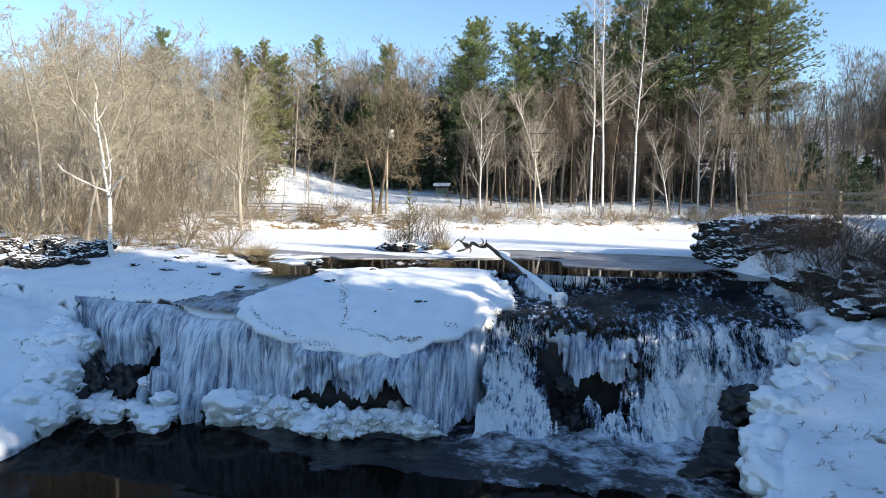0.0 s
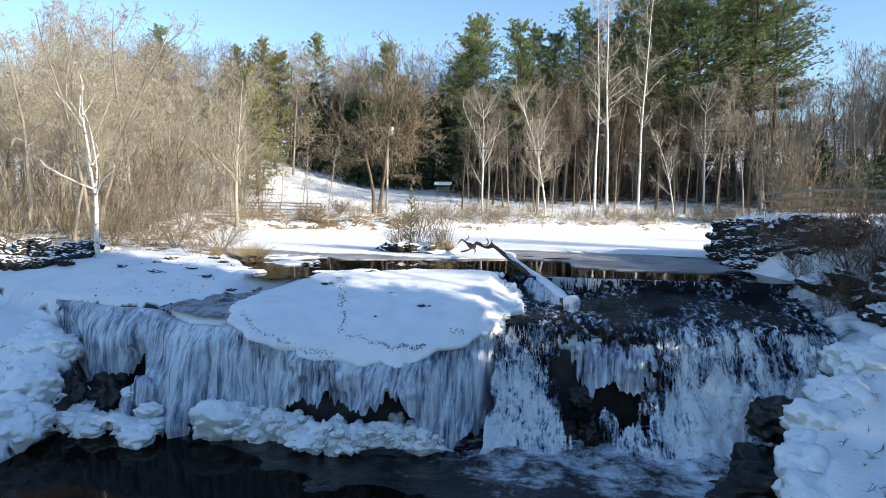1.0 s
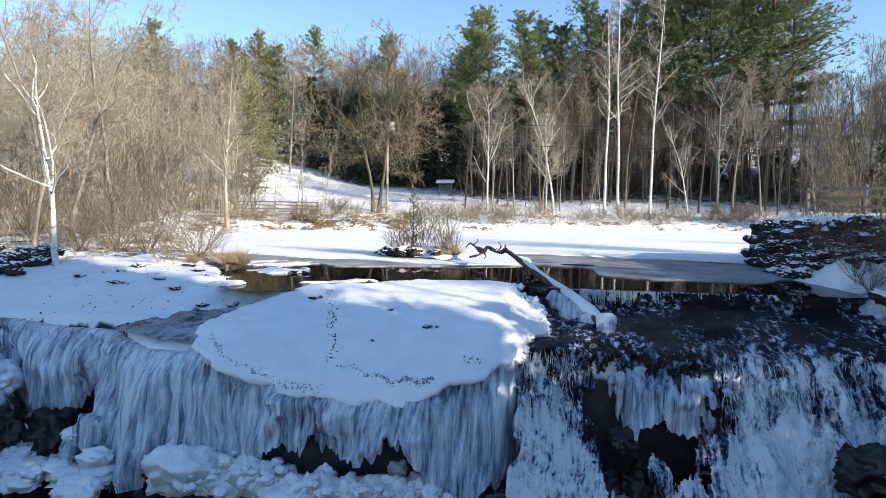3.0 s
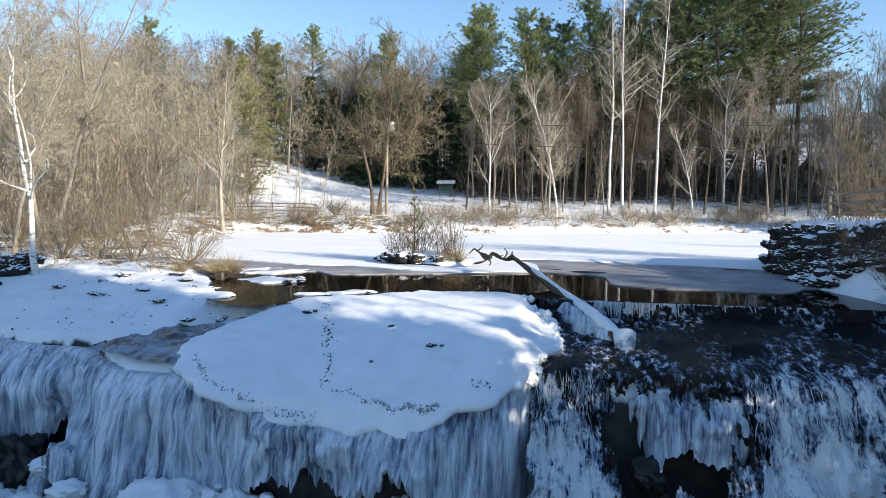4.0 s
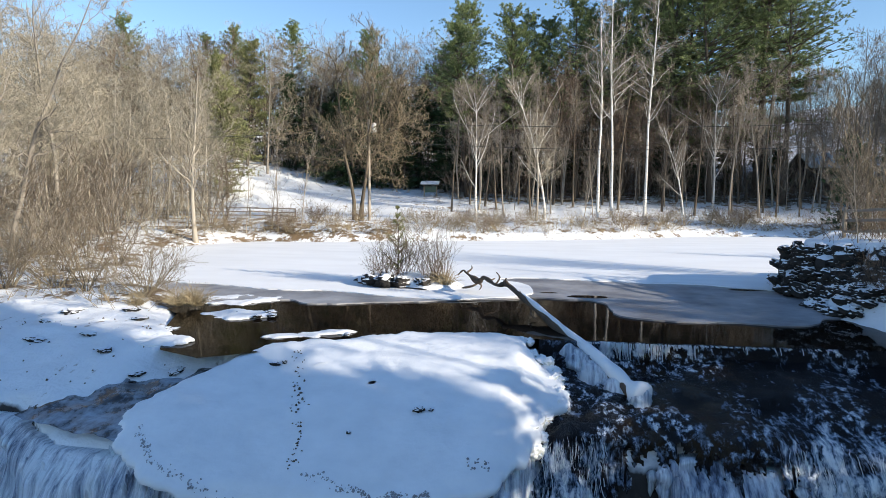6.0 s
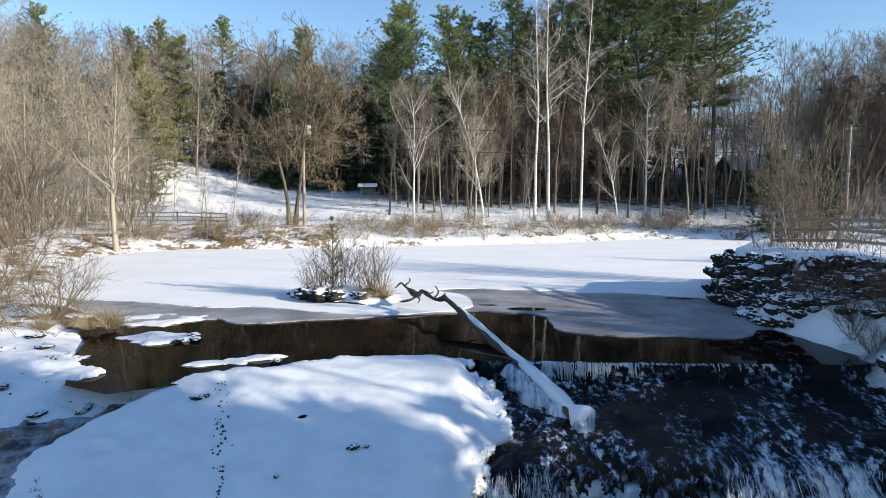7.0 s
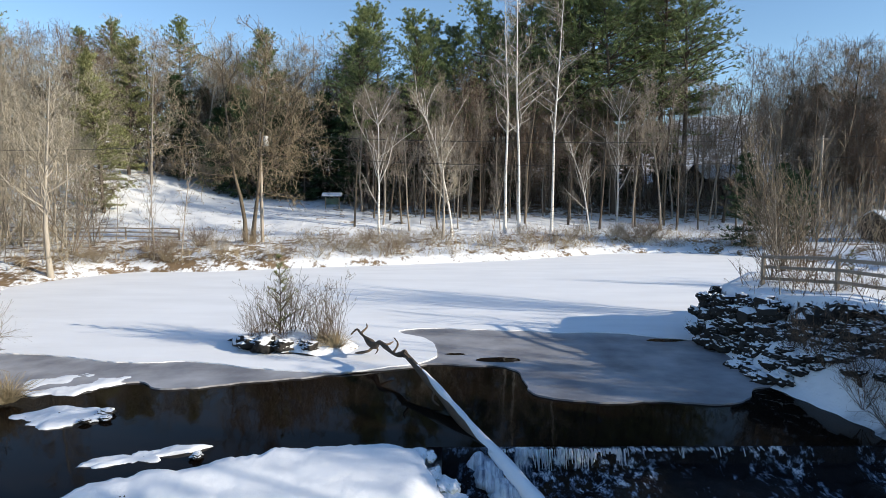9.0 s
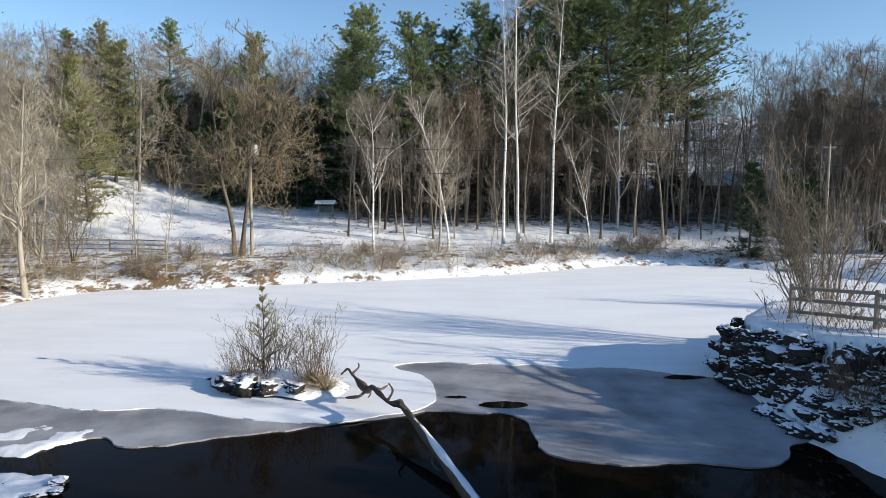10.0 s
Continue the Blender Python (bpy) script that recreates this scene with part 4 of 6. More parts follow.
def lump(x, y, z, sx, sy, sz, turn=0.0, kind="ice_lump", label="rounded lump of snow-covered ice at the foot of the falls", group="ice lumps", source=None):
    src = source or LUMPS
    ob = new(kind, src[rng.integers(len(src))])
    ob.matrix_basis = pose(x, y, z, rng.normal(0, 5), rng.normal(0, 5), turn or rng.uniform(0, 360)) @ Matrix.Diagonal((sx, sy, sz, 1))
    return tagged(ob, label, "ice" if kind == "ice_lump" else "rock", group)


# the row of lumps under the slab, and the smooth dome at its end
tagged(lump(-8.9, 18.7, -3.95, 1.75, 1.6, 1.7, 30), "smooth pale dome of frozen spray under the falls")
for k in range(56):
    u = k / 55
    x = -8.4 + 6.0 * u
    lump(x + rng.normal(0, 0.1), 18.55 + 0.35 * math.sin(u * 9) + rng.normal(0, 0.22), -4.05 + rng.uniform(-0.15, 0.3) - 0.15 * u, rng.uniform(0.35, 1.0), rng.uniform(0.4, 0.9), rng.uniform(0.45, 1.15) * (1.15 - 0.35 * u), 0.0)
for k in range(150):
    u = rng.uniform(0, 1)
    w = rng.uniform(0.1, 0.32)
    lump(-8.3 + 6.3 * u, 18.35 + 0.35 * math.sin(u * 9) + rng.normal(0, 0.3), -3.72 + rng.uniform(-0.25, 0.22) - 0.3 * u, w, w, w * rng.uniform(0.8, 1.2), label="small knob of crumbled snowy ice under the slab")
for k in range(6):
    u = (k + 0.5) / 6
    lump(-8.0 + 5.8 * u, 18.75 + 0.2 * math.sin(u * 9), -4.2 - 0.1 * u, 1.7, 1.25, 1.35 * (1.1 - 0.3 * u), 10, label="long mound of snow-covered rubble ice under the slab")
# broken ice along the river side of the slab
for k in range(34):
    u = k / 33
    x = float(np.interp(u, [0, 0.35, 0.7, 1], [-0.85, -0.25, -0.3, -1.15])) + rng.normal(0, 0.07)
    y = float(np.interp(u, [0, 0.35, 0.7, 1], [21.6, 23.6, 24.8, 26.2]))
    lump(x, y, float(slab_top(np.array([x]), np.array([y]))[0]) - rng.uniform(0.12, 0.45), rng.uniform(0.2, 0.55), rng.uniform(0.25, 0.6), rng.uniform(0.25, 0.5), label="knobbly lump of wet ice on the edge of the slab", group="slab ice")
# frozen spray in the hollow at the far end of the falls
for k in range(22):
    x = rng.uniform(-14.6, -11.2)
    lump(x, 19.9 - 0.25 * (x + 13) + rng.uniform(-0.9, 0.3), rng.uniform(-4.4, -3.1), rng.uniform(0.4, 1.1), rng.uniform(0.4, 0.9), rng.uniform(0.4, 1.2), label="lump of blue frozen spray on the rocks", source=COLLARS if k % 3 else LUMPS)
for k in range(30):
    x = rng.uniform(-15.2, -10.8)
    w = rng.uniform(0.4, 1.15)
    lump(x, 18.6 - 0.2 * (x + 13) + rng.uniform(-1.0, 0.7), rng.uniform(-4.5, -4.0), w, w * 0.9, w * rng.uniform(0.5, 0.9), label="low mound of snowy ice among the rocks below the falls")
# lumps and mounds on the two banks
for k in range(16):
    y = rng.uniform(16.5, 21.0)
    x = float(np.interp(y, [15, 18, 20, 22], [-13.7, -14.3, -15.3, -17.2])) - rng.uniform(-0.4, 1.6)
    w = rng.uniform(0.9, 1.9)
    lump(x, y, ground_at(x, y) - 0.25, w, w * 0.9, w * 0.9, label="rounded mound of snow-covered ice on the bank", group="bank mounds")
for k in range(10):
    y = 14.5 + 0.8 * k + rng.uniform(0, 0.4)
    x = float(np.interp(y, [14, 17, 18.5, 20, 21, 23], [6.3, 6.8, 7.5, 8.7, 9.6, 9.8])) + rng.uniform(0.1, 0.5)
    w = rng.uniform(0.9, 1.7)
    lump(x, y, ground_at(x, y) - 0.3, w, w * 0.9, w * 0.95, label="rounded mound of snow-covered ice on the bank", group="bank mounds")
for x, y, z, a, b, c in ((10.4, 21.2, -1.65, 2.0, 1.5, 1.4), (11.4, 21.6, -1.4, 2.0, 1.8, 1.6), (9.2, 19.5, -2.15, 2.2, 1.6, 1.3), (-16.2, 19.6, -2.4, 2.2, 1.8, 1.5), (-15.0, 18.3, -3.5, 1.6, 1.5, 1.4)):
    lump(x, y, z, a, b, c, label="large rounded mound of yellowish ice under snow", group="bank mounds")
for x, y, z, a, b, c in ((1.5, 20.5, -4.3, 1.1, 0.9, 1.1), (2.4, 20.7, -4.1, 1.3, 0.9, 1.0), (2.0, 21.0, -3.2, 0.9, 0.7, 0.9), (7.5, 20.3, -3.2, 1.6, 1.3, 1.5), (6.4, 17.9, -4.35, 1.5, 2.6, 1.5), (6.7, 19.0, -4.1, 1.2, 1.6, 1.3), (-13.4, 19.6, -3.7, 1.4, 1.2, 1.6), (-14.6, 19.2, -3.6, 1.0, 1.0, 1.5), (-11.9, 20.3, -3.6, 1.2, 1.0, 1.7), (-9.9, 19.0, -4.2, 1.2, 1.0, 0.9), (-4.5, 18.0, -4.5, 2.6, 0.8, 0.5), (12.8, 25.2, -0.1, 2.8, 2.4, 1.9), (13.6, 23.4, -0.3, 3.0, 2.6, 2.0), (14.2, 26.8, 0.5, 3.0, 2.6, 1.8), (12.0, 26.6, 0.1, 1.6, 1.8, 1.2), (11.6, 23.6, -0.7, 1.5, 1.3, 1.0), (10.6, 26.4, -0.05, 1.1, 1.3, 0.7)):
    lump(x, y, z, a, b, c, kind="boulder", label="wet black boulder beside the falls", group="boulders", source=WET_ROCKS if z < -3 else ROCKS)


# ---- fallen log ----
def tube_mesh(name, points, radii, material, sides=10, per=6, rough=0.0, seed=0):
    """A smooth bent rod through the points."""
    p = np.array(points, float)
    n = len(p)
    t = np.linspace(0, n - 1, (n - 1) * per + 1)
    out = []
    for q in t:
        i = min(int(q), n - 2)
        u = q - i
        a, b, c, d = p[max(i - 1, 0)], p[i], p[i + 1], p[min(i + 2, n - 1)]
        out.append(0.5 * ((2 * b) + (c - a) * u + (2 * a - 5 * b + 4 * c - d) * u * u + (3 * b - a - 3 * c + d) * u ** 3))
    out = np.array(out)
    r = np.interp(t, np.arange(n), radii)
    r = r * (1 + rough * 2 * fbm(t * 1.7, t * 0 + seed, 0.8, 3, seed))
    r[0], r[-1] = r[0] * 0.3, r[-1] * 0.3
    v, f = tubes(out[None], r[None], sides)
    return mesh_of(name, v, f, material)


log = thing("fallen_log", "bare fallen trunk with snow along it, lying over the dam", "log")
part("trunk", tube_mesh("trunk", [(1.75, 23.9, -0.8), (1.6, 24.2, -0.7), (0.7, 26.2, -0.34), (-0.5, 28.9, 0.18), (-1.4, 30.9, 0.55), (-2.0, 32.2, 0.78)], [0.13, 0.17, 0.18, 0.14, 0.11, 0.09], M_LOG, 10, 8, 0.15, 3), log)
part("snow_cap", tube_mesh("snow_cap", [(1.84, 23.82, -0.74), (1.5, 24.4, -0.56), (0.7, 26.2, -0.22), (-0.5, 28.9, 0.27), (-1.3, 30.7, 0.59), (-1.6, 31.3, 0.67)], [0.3, 0.18, 0.13, 0.085, 0.055, 0.03], M_SNOW, 10, 8, 0.45, 8), log, "snow along the top of the log")
part("root", tube_mesh("root", [(-1.95, 32.1, 0.77), (-2.35, 32.7, 0.6), (-2.9, 33.6, 0.75), (-3.2, 34.2, 0.52), (-3.8, 35.2, 0.72), (-4.0, 35.6, 0.78), (-4.25, 35.7, 0.55)], [0.1, 0.07, 0.1, 0.14, 0.06, 0.05, 0.03], M_LOG, 9, 9, 0.6, 5), log)
part("root", tube_mesh("root", [(-3.2, 34.2, 0.5), (-3.4, 34.0, 0.35), (-3.9, 34.3, 0.2)], [0.07, 0.06, 0.03], M_LOG, 6, 5, 0.3, 7), log)
for k, (a, b, c) in enumerate((((-2.4, 32.8, 0.6), (-2.25, 33.0, 0.85), (-2.4, 33.15, 1.05)), ((-3.0, 33.8, 0.72), (-2.7, 33.9, 0.62), (-2.5, 34.2, 0.66)), ((-3.8, 35.2, 0.72), (-3.6, 35.4, 0.9), (-3.65, 35.6, 1.0)), ((-1.75, 31.7, 0.7), (-1.95, 31.6, 0.92), (-1.9, 31.5, 1.05)), ((-3.3, 34.3, 0.52), (-3.1, 34.5, 0.3), (-3.2, 34.6, 0.1)))):
    part("branch", tube_mesh("branch", [a, b, c], [0.05, 0.035, 0.018], M_LOG, 6, 5, 0.3, 20 + k), log)
part("branch", tube_mesh("branch", [(-0.9, 29.8, 0.35), (-1.0, 29.6, 0.12), (-0.8, 29.3, 0.02)], [0.04, 0.03, 0.02], M_LOG, 6, 5, 0.2, 9), log)
for k, (x, y, z, a, b, c) in enumerate(((1.74, 23.95, -0.8, 0.55, 0.55, 0.62), (1.2, 24.75, -1.0, 0.7, 1.1, 0.95), (0.8, 25.5, -0.85, 0.85, 1.3, 1.05), (0.42, 26.15, -0.68, 0.8, 1.1, 0.95), (0.15, 26.6, -0.5, 0.6, 0.9, 0.75))):
    part("ice_collar", COLLARS[k % 3], log, "clear ice frozen under the log").matrix_basis = pose(x, y, z, 0, 0, 24) @ Matrix.Diagonal((a, b, c, 1))

# ---- dry stone bank by the pond, and the rocks across the river ----
def stone_mesh(seed):
    """A rough, angular fieldstone about 1 m across."""
    bm = bmesh.new()
    bmesh.ops.create_cube(bm, size=1.0)
    bmesh.ops.subdivide_edges(bm, edges=bm.edges[:], cuts=2, use_grid_fill=True)
    off = Vector((seed * 3.7, seed * 1.9, seed * 7.1))
    for q in bm.verts:
        n = q.co.normalized()
        q.co = q.co * 0.55 + n * 0.22
        q.co += Vector((noise.noise(q.co * 2.2 + off), noise.noise(q.co * 2.2 + off * 2), noise.noise(q.co * 2.2 - off))) * 0.2
    me = bpy.data.meshes.new("stone")
    bm.to_mesh(me)
    bm.free()
    me.materials.append(M_ROCK)
    return me


STONES = [stone_mesh(k) for k in range(10)]


def pile(root, count, spot, size):
    """Stones heaped at random over a face, the larger ones low down."""
    for k in range(count):
        u, h = rng.uniform(0, 1), rng.uniform(0, 1)
        w = rng.uniform(*size) * (1.15 - 0.45 * h) * (1.25 if rng.uniform() < 0.12 else 1)
        x, y, z = spot(u, h)
        ob = part("stone", (STONES[:1] + ROCKS)[rng.integers(7)], root)
        ob.matrix_basis = pose(x, y, z, rng.normal(0, 14), rng.normal(0, 14), rng.uniform(0, 360)) @ Matrix.Diagonal((w * rng.uniform(0.8, 1.3), w, w * rng.uniform(0.65, 1.0), 1))


def wall_spot(u, h):
    """A place on the face of the wall: u along it, h up it; the foot stands a little out."""
    k = u * 6
    i = min(int(k), 5)
    x, y = WALL[1 + i] + (WALL[2 + i] - WALL[1 + i]) * (k - i)
    foot = 0.05 + 0.75 * u
    top = np.interp(x, [9.5, 10.8, 11.9], [2.05, 2.3, 2.45])
    lean = (0.35 + 0.9 * u) * (1 - h)
    return x - 0.85 * lean + 0.12 * math.sin(u * 31) + rng.normal(0, 0.06), y - 0.45 * lean + rng.normal(0, 0.06), foot + (top - 0.12 - foot) * h


bankwall = thing("stone_bank", "rough bank of dark fieldstones with snow in the gaps", "stone wall")
pile(bankwall, 260, wall_spot, (0.38, 0.85))
pile(bankwall, 36, lambda u, h: (9.62 + 2.4 * u, 37.35 + 1.6 * u + 0.15 * h, 0.1 + 1.9 * h), (0.35, 0.7))
leftbank = thing("stone_bank", "rough bank of dark fieldstones under bare bushes", "stone wall")
pile(leftbank, 280, lambda u, h: (-30 + 10.6 * u, 24.6 + 1.2 * u + 1.5 * h + rng.normal(0, 0.1), -1.7 + 0.7 * u + (2.5 - 0.7 * u) * h), (0.4, 0.9))

pile(leftbank, 90, lambda u, h: ((x := -27.5 + 8.2 * u), (y := 23.2 + 0.9 * u + 0.9 * h), ground_at(x, y) + 0.12), (0.3, 0.7))

# ---- the islet ----
ISLET = [(-9.2, 36.8), (-8.2, 35.4), (-6.6, 34.7), (-5.0, 34.6), (-4.1, 35.1), (-4.3, 36.3), (-5.6, 37.4), (-7.6, 37.9), (-8.8, 37.7)]
v, f = disc(rounded(ISLET, 8, 0.2, 0.8, 71), (-6.6, 36.2), lambda x, y: 0.05 + 0.55 * np.exp(-((x + 6.6) / 1.9) ** 2 - ((y - 36.1) / 1.1) ** 2) + 0.25 * fbm(x, y, 0.7, 4, 73), 14, 0.12)
tagged(new("islet", mesh_of("islet", v, f, M_GROUND)), "low snow-covered islet with rocks in the frozen pond", "ground", kind="structure")
for x, y, w in ((-7.9, 35.5, 0.7), (-7.3, 35.2, 0.8), (-6.6, 35.0, 0.6), (-7.6, 35.9, 0.5), (-5.6, 34.9, 0.5), (-6.0, 35.3, 0.45), (-8.3, 36.0, 0.5)):
    lump(x, y, 0.26, w * 1.35, w * 1.1, w * 0.95, kind="boulder", label="dark rock with snow on the islet", group="islet rocks", source=ROCKS)


# ---- forest ----
L1 = lambda n, lo, hi, sp, ra, lift=0.03: (n, lo, hi, sp, ra, 7, 0.2, lift, 0.36, 0.018, 4)
L2 = lambda n, ra=0.52, lift=0.03: (n, 0.1, 1, (30, 70), ra, 5, 0.27, lift, 0.6, 0.018, 3)
L3 = lambda n, ra=0.5: (n, 0.05, 1, (35, 85), ra, 3, 0.3, 0.04, 0.8, 0.017, 2)
KINDS = {
    "tan": bare_tree("tan_tree", 1, 19, 0.16, M_BARK_GREY, M_TWIG_TAN, "tall leafless tree with a haze of tan twigs", [L1(26, 0.16, 0.98, (35, 65), 0.32, 0.06), L2(11), L3(5)]),
    "tan2": bare_tree("tan_tree", 2, 17, 0.14, M_BARK_GREY, M_TWIG_TAN, "tall leafless tree with a haze of tan twigs", [L1(14, 0.2, 0.98, (30, 65), 0.36, 0.06), L2(11), L3(5)], stems=2, fan=0.25),
    "tan3": bare_tree("tan_tree", 21, 18, 0.15, M_BARK_PALE, M_TWIG_TAN, "tall leafless tree with a haze of tan twigs", [L1(24, 0.2, 0.96, (40, 75), 0.34, 0.05), L2(11), L3(5)], wiggle=0.08),
    "grey": bare_tree("grey_tree", 3, 20, 0.14, M_BARK_GREY, M_TWIG_GREY, "slender leafless grey hardwood tree", [L1(24, 0.25, 0.98, (30, 60), 0.26, 0.06), L2(10), L3(5)]),
    "grey2": bare_tree("grey_tree", 23, 17, 0.12, M_BARK_GREY, M_TWIG_GREY, "slender leafless grey hardwood tree", [L1(22, 0.28, 0.98, (30, 65), 0.27, 0.06), L2(10), L3(5)], lean=(0.05, 0)),
    "dark": bare_tree("dark_tree", 4, 18, 0.17, M_BARK_DARK, M_TWIG_RED, "leafless dark-barked tree with reddish brown twigs", [L1(24, 0.18, 0.98, (40, 70), 0.3, 0.05), L2(10), L3(5)]),
    "spread": bare_tree("spreading_tree", 24, 17, 0.18, M_BARK_GREY, M_TWIG_TAN, "leafless spreading tree with crooked grey limbs", [(16, 0.26, 0.96, (30, 65), 0.36, 9, 0.27, 0.06, 0.4, 0.024, 6), (10, 0.15, 1, (30, 70), 0.42, 6, 0.3, 0.04, 0.5, 0.018, 4), (7, 0.15, 1, (30, 70), 0.42, 4, 0.28, 0.03, 0.6, 0.015, 3), (3, 0.15, 1, (30, 75), 0.5, 3, 0.25, 0.02, 0.8, 0.014, 2)], wiggle=0.13),
    "oak": bare_tree("spreading_tree", 26, 16, 0.19, M_BARK_BROWN, M_TWIG_OAK, "brown leafless tree with three trunks and crooked spreading limbs", [(17, 0.26, 0.98, (40, 85), 0.46, 8, 0.26, 0.055, 0.42, 0.035, 6), (12, 0.12, 1, (30, 75), 0.44, 6, 0.28, 0.04, 0.5, 0.018, 3), L3(15, 0.45)], stems=3, fan=0.1, wiggle=0.07),
    "olive": conifer("young_evergreen", 17, 22, 0.25, "full olive-green pine with boughs down to the ground", M_OLIVE, 0.05, 6.0, 24, 7, 0.1, 0.5, 18, 11, power=0.5),
    "vase": bare_tree("ash_tree", 25, 14, 0.2, M_BARK_PALE, M_TWIG_TAN, "leafless ash with upswept pale branches", [(22, 0.3, 0.95, (30, 55), 0.36, 7, 0.15, 0.04, 0.4, 0.02, 5), (9, 0.2, 1, (25, 55), 0.4, 5, 0.22, 0.02, 0.55, 0.014, 3), L3(11, 0.45)], wiggle=0.03),
    "aspen": bare_tree("aspen_tree", 5, 25, 0.16, M_BIRCH, M_TWIG_GREY, "tall slender aspen with a pale straight trunk", [L1(30, 0.4, 0.98, (35, 65), 0.19), L2(8), L3(6)], wiggle=0.025),
    "birch": bare_tree("birch_tree", 6, 13, 0.12, M_BIRCH, M_TWIG_GREY, "forked white birch without leaves", [(14, 0.2, 0.9, (25, 50), 0.42, 7, 0.1, 0.04, 0.5, 0.025, 5), (12, 0.15, 1, (25, 60), 0.38, 4, 0.16, 0.03, 0.5, 0.012, 3), L3(11, 0.45)], wiggle=0.07),
    "sapling": bare_tree("sapling", 7, 11, 0.06, M_TWIG_GREY, M_TWIG_GREY, "thin leafless sapling at the edge of the wood", [(18, 0.22, 0.97, (25, 55), 0.22, 4, 0.12, 0.03, 0.45, 0.012, 3), L3(8)], wiggle=0.04, sides=5),
    "stems": bare_tree("alder_clump", 8, 9.2, 0.038, M_BARK_BROWN, M_TWIG_OAK, "leafless clump of upright grey alder stems", [(8, 0.25, 0.97, (14, 42), 0.26, 5, 0.13, 0.04, 0.6, 0.016, 3), (4, 0.1, 1, (20, 55), 0.42, 3, 0.2, 0.03, 0.8, 0.014, 2)], stems=34, fan=0.52, wiggle=0.04, sides=5, group="alders", category="shrub"),
    "shrub": bare_tree("bare_shrub", 9, 3.2, 0.022, M_TWIG_OAK, M_TWIG_GREY, "leafless shrub of many thin tan stems", [(7, 0.2, 0.95, (25, 65), 0.45, 4, 0.14, 0.03, 0.6, 0.009, 3), (5, 0.2, 1, (25, 65), 0.5, 3, 0.15, 0.01, 0.8, 0.008, 2)], stems=13, fan=1.0, wiggle=0.11, sides=4, group="bare shrubs", category="shrub"),
    "tall_shrub": bare_tree("tall_shrub", 32, 5.2, 0.028, M_BARK_BROWN, M_TWIG_GREY, "tall leafless shrub of crooked grey-brown stems", [(7, 0.2, 0.97, (20, 60), 0.36, 5, 0.24, 0.05, 0.6, 0.015, 3), (6, 0.15, 1, (25, 65), 0.45, 4, 0.27, 0.02, 0.7, 0.012, 2)], stems=10, fan=0.6, wiggle=0.12, sides=5, group="bare shrubs", category="shrub"),
    "pole_tree": bare_tree("pole_tree", 33, 19, 0.12, M_BARK_BROWN, M_TWIG_GREY, "slender straight leafless tree in the wood", [(18, 0.4, 0.98, (35, 70), 0.15, 5, 0.2, 0.04, 0.4, 0.016, 4), L3(9)], wiggle=0.03),
    "dark_pole": bare_tree("pole_tree", 34, 17, 0.14, M_BARK_DARK, M_TWIG_RED, "slender straight dark-barked tree in the wood", [(18, 0.35, 0.98, (35, 75), 0.16, 5, 0.2, 0.04, 0.4, 0.016, 4), L3(9)], wiggle=0.035, lean=(0.03, 0.0)),
    "bank_birch": bare_tree("birch_tree", 35, 9.0, 0.13, M_BIRCH, M_TWIG_TAN, "crooked white birch without leaves on the river bank", [(8, 0.33, 0.9, (25, 60), 0.42, 8, 0.2, 0.07, 0.55, 0.03, 6), (8, 0.15, 1, (25, 65), 0.4, 6, 0.26, 0.04, 0.5, 0.012, 4), (8, 0.15, 1, (25, 70), 0.42, 4, 0.25, 0.02, 0.6, 0.009, 3), (4, 0.2, 1, (25, 70), 0.5, 2, 0.2, 0.02, 0.8, 0.007, 2)], wiggle=0.09),
    "islet_shrub": bare_tree("bare_shrub", 36, 2.9, 0.018, M_BARK_BROWN, M_TWIG_OAK, "sparse leafless shrub of upright stems on the islet", [(6, 0.25, 0.97, (15, 50), 0.32, 4, 0.16, 0.05, 0.6, 0.008, 3), (4, 0.2, 1, (20, 60), 0.45, 3, 0.2, 0.02, 0.8, 0.006, 2)], stems=10, fan=0.5, wiggle=0.09, sides=4, group="bare shrubs", category="shrub"),
    "shrub2": bare_tree("bare_shrub", 10, 3.0, 0.022, M_TWIG_RED, M_TWIG_RED, "leafless shrub of reddish brown stems", [(6, 0.2, 0.95, (20, 55), 0.42, 4, 0.12, 0.04, 0.6, 0.007, 3), (6, 0.2, 1, (20, 60), 0.45, 3, 0.14, 0.0, 0.8, 0.006, 2)], stems=14, fan=0.9, wiggle=0.09, sides=4, group="bare shrubs", category="shrub"),
    "bramble": bare_tree("bramble_bush", 27, 2.6, 0.02, M_TWIG_DARK, M_TWIG_DARK, "tangled dark leafless brambles hanging over the bank", [(6, 0.15, 0.95, (25, 65), 0.45, 4, 0.18, -0.03, 0.6, 0.007, 3), (6, 0.2, 1, (25, 70), 0.45, 3, 0.2, -0.03, 0.8, 0.006, 2)], stems=18, fan=1.1, wiggle=0.14, sides=4, group="brambles", category="shrub"),
    "pine": conifer("white_pine", 11, 30, 0.36, "tall white pine with a ragged dark green crown", M_PINE, 0.4, 7.2, 17, 6, 0.12, 0.5, 20, 10, ragged=0.42, power=0.42),
    "pine2": conifer("white_pine", 12, 27, 0.32, "tall white pine with a ragged dark green crown", M_PINE, 0.38, 6.8, 16, 6, 0.2, 0.5, 20, 10, ragged=0.42, power=0.45),
    "pine3": conifer("white_pine", 15, 32, 0.4, "tall white pine with a ragged dark green crown", M_PINE, 0.22, 9.2, 22, 7, -0.02, 0.52, 24, 11, ragged=0.36, power=0.5),
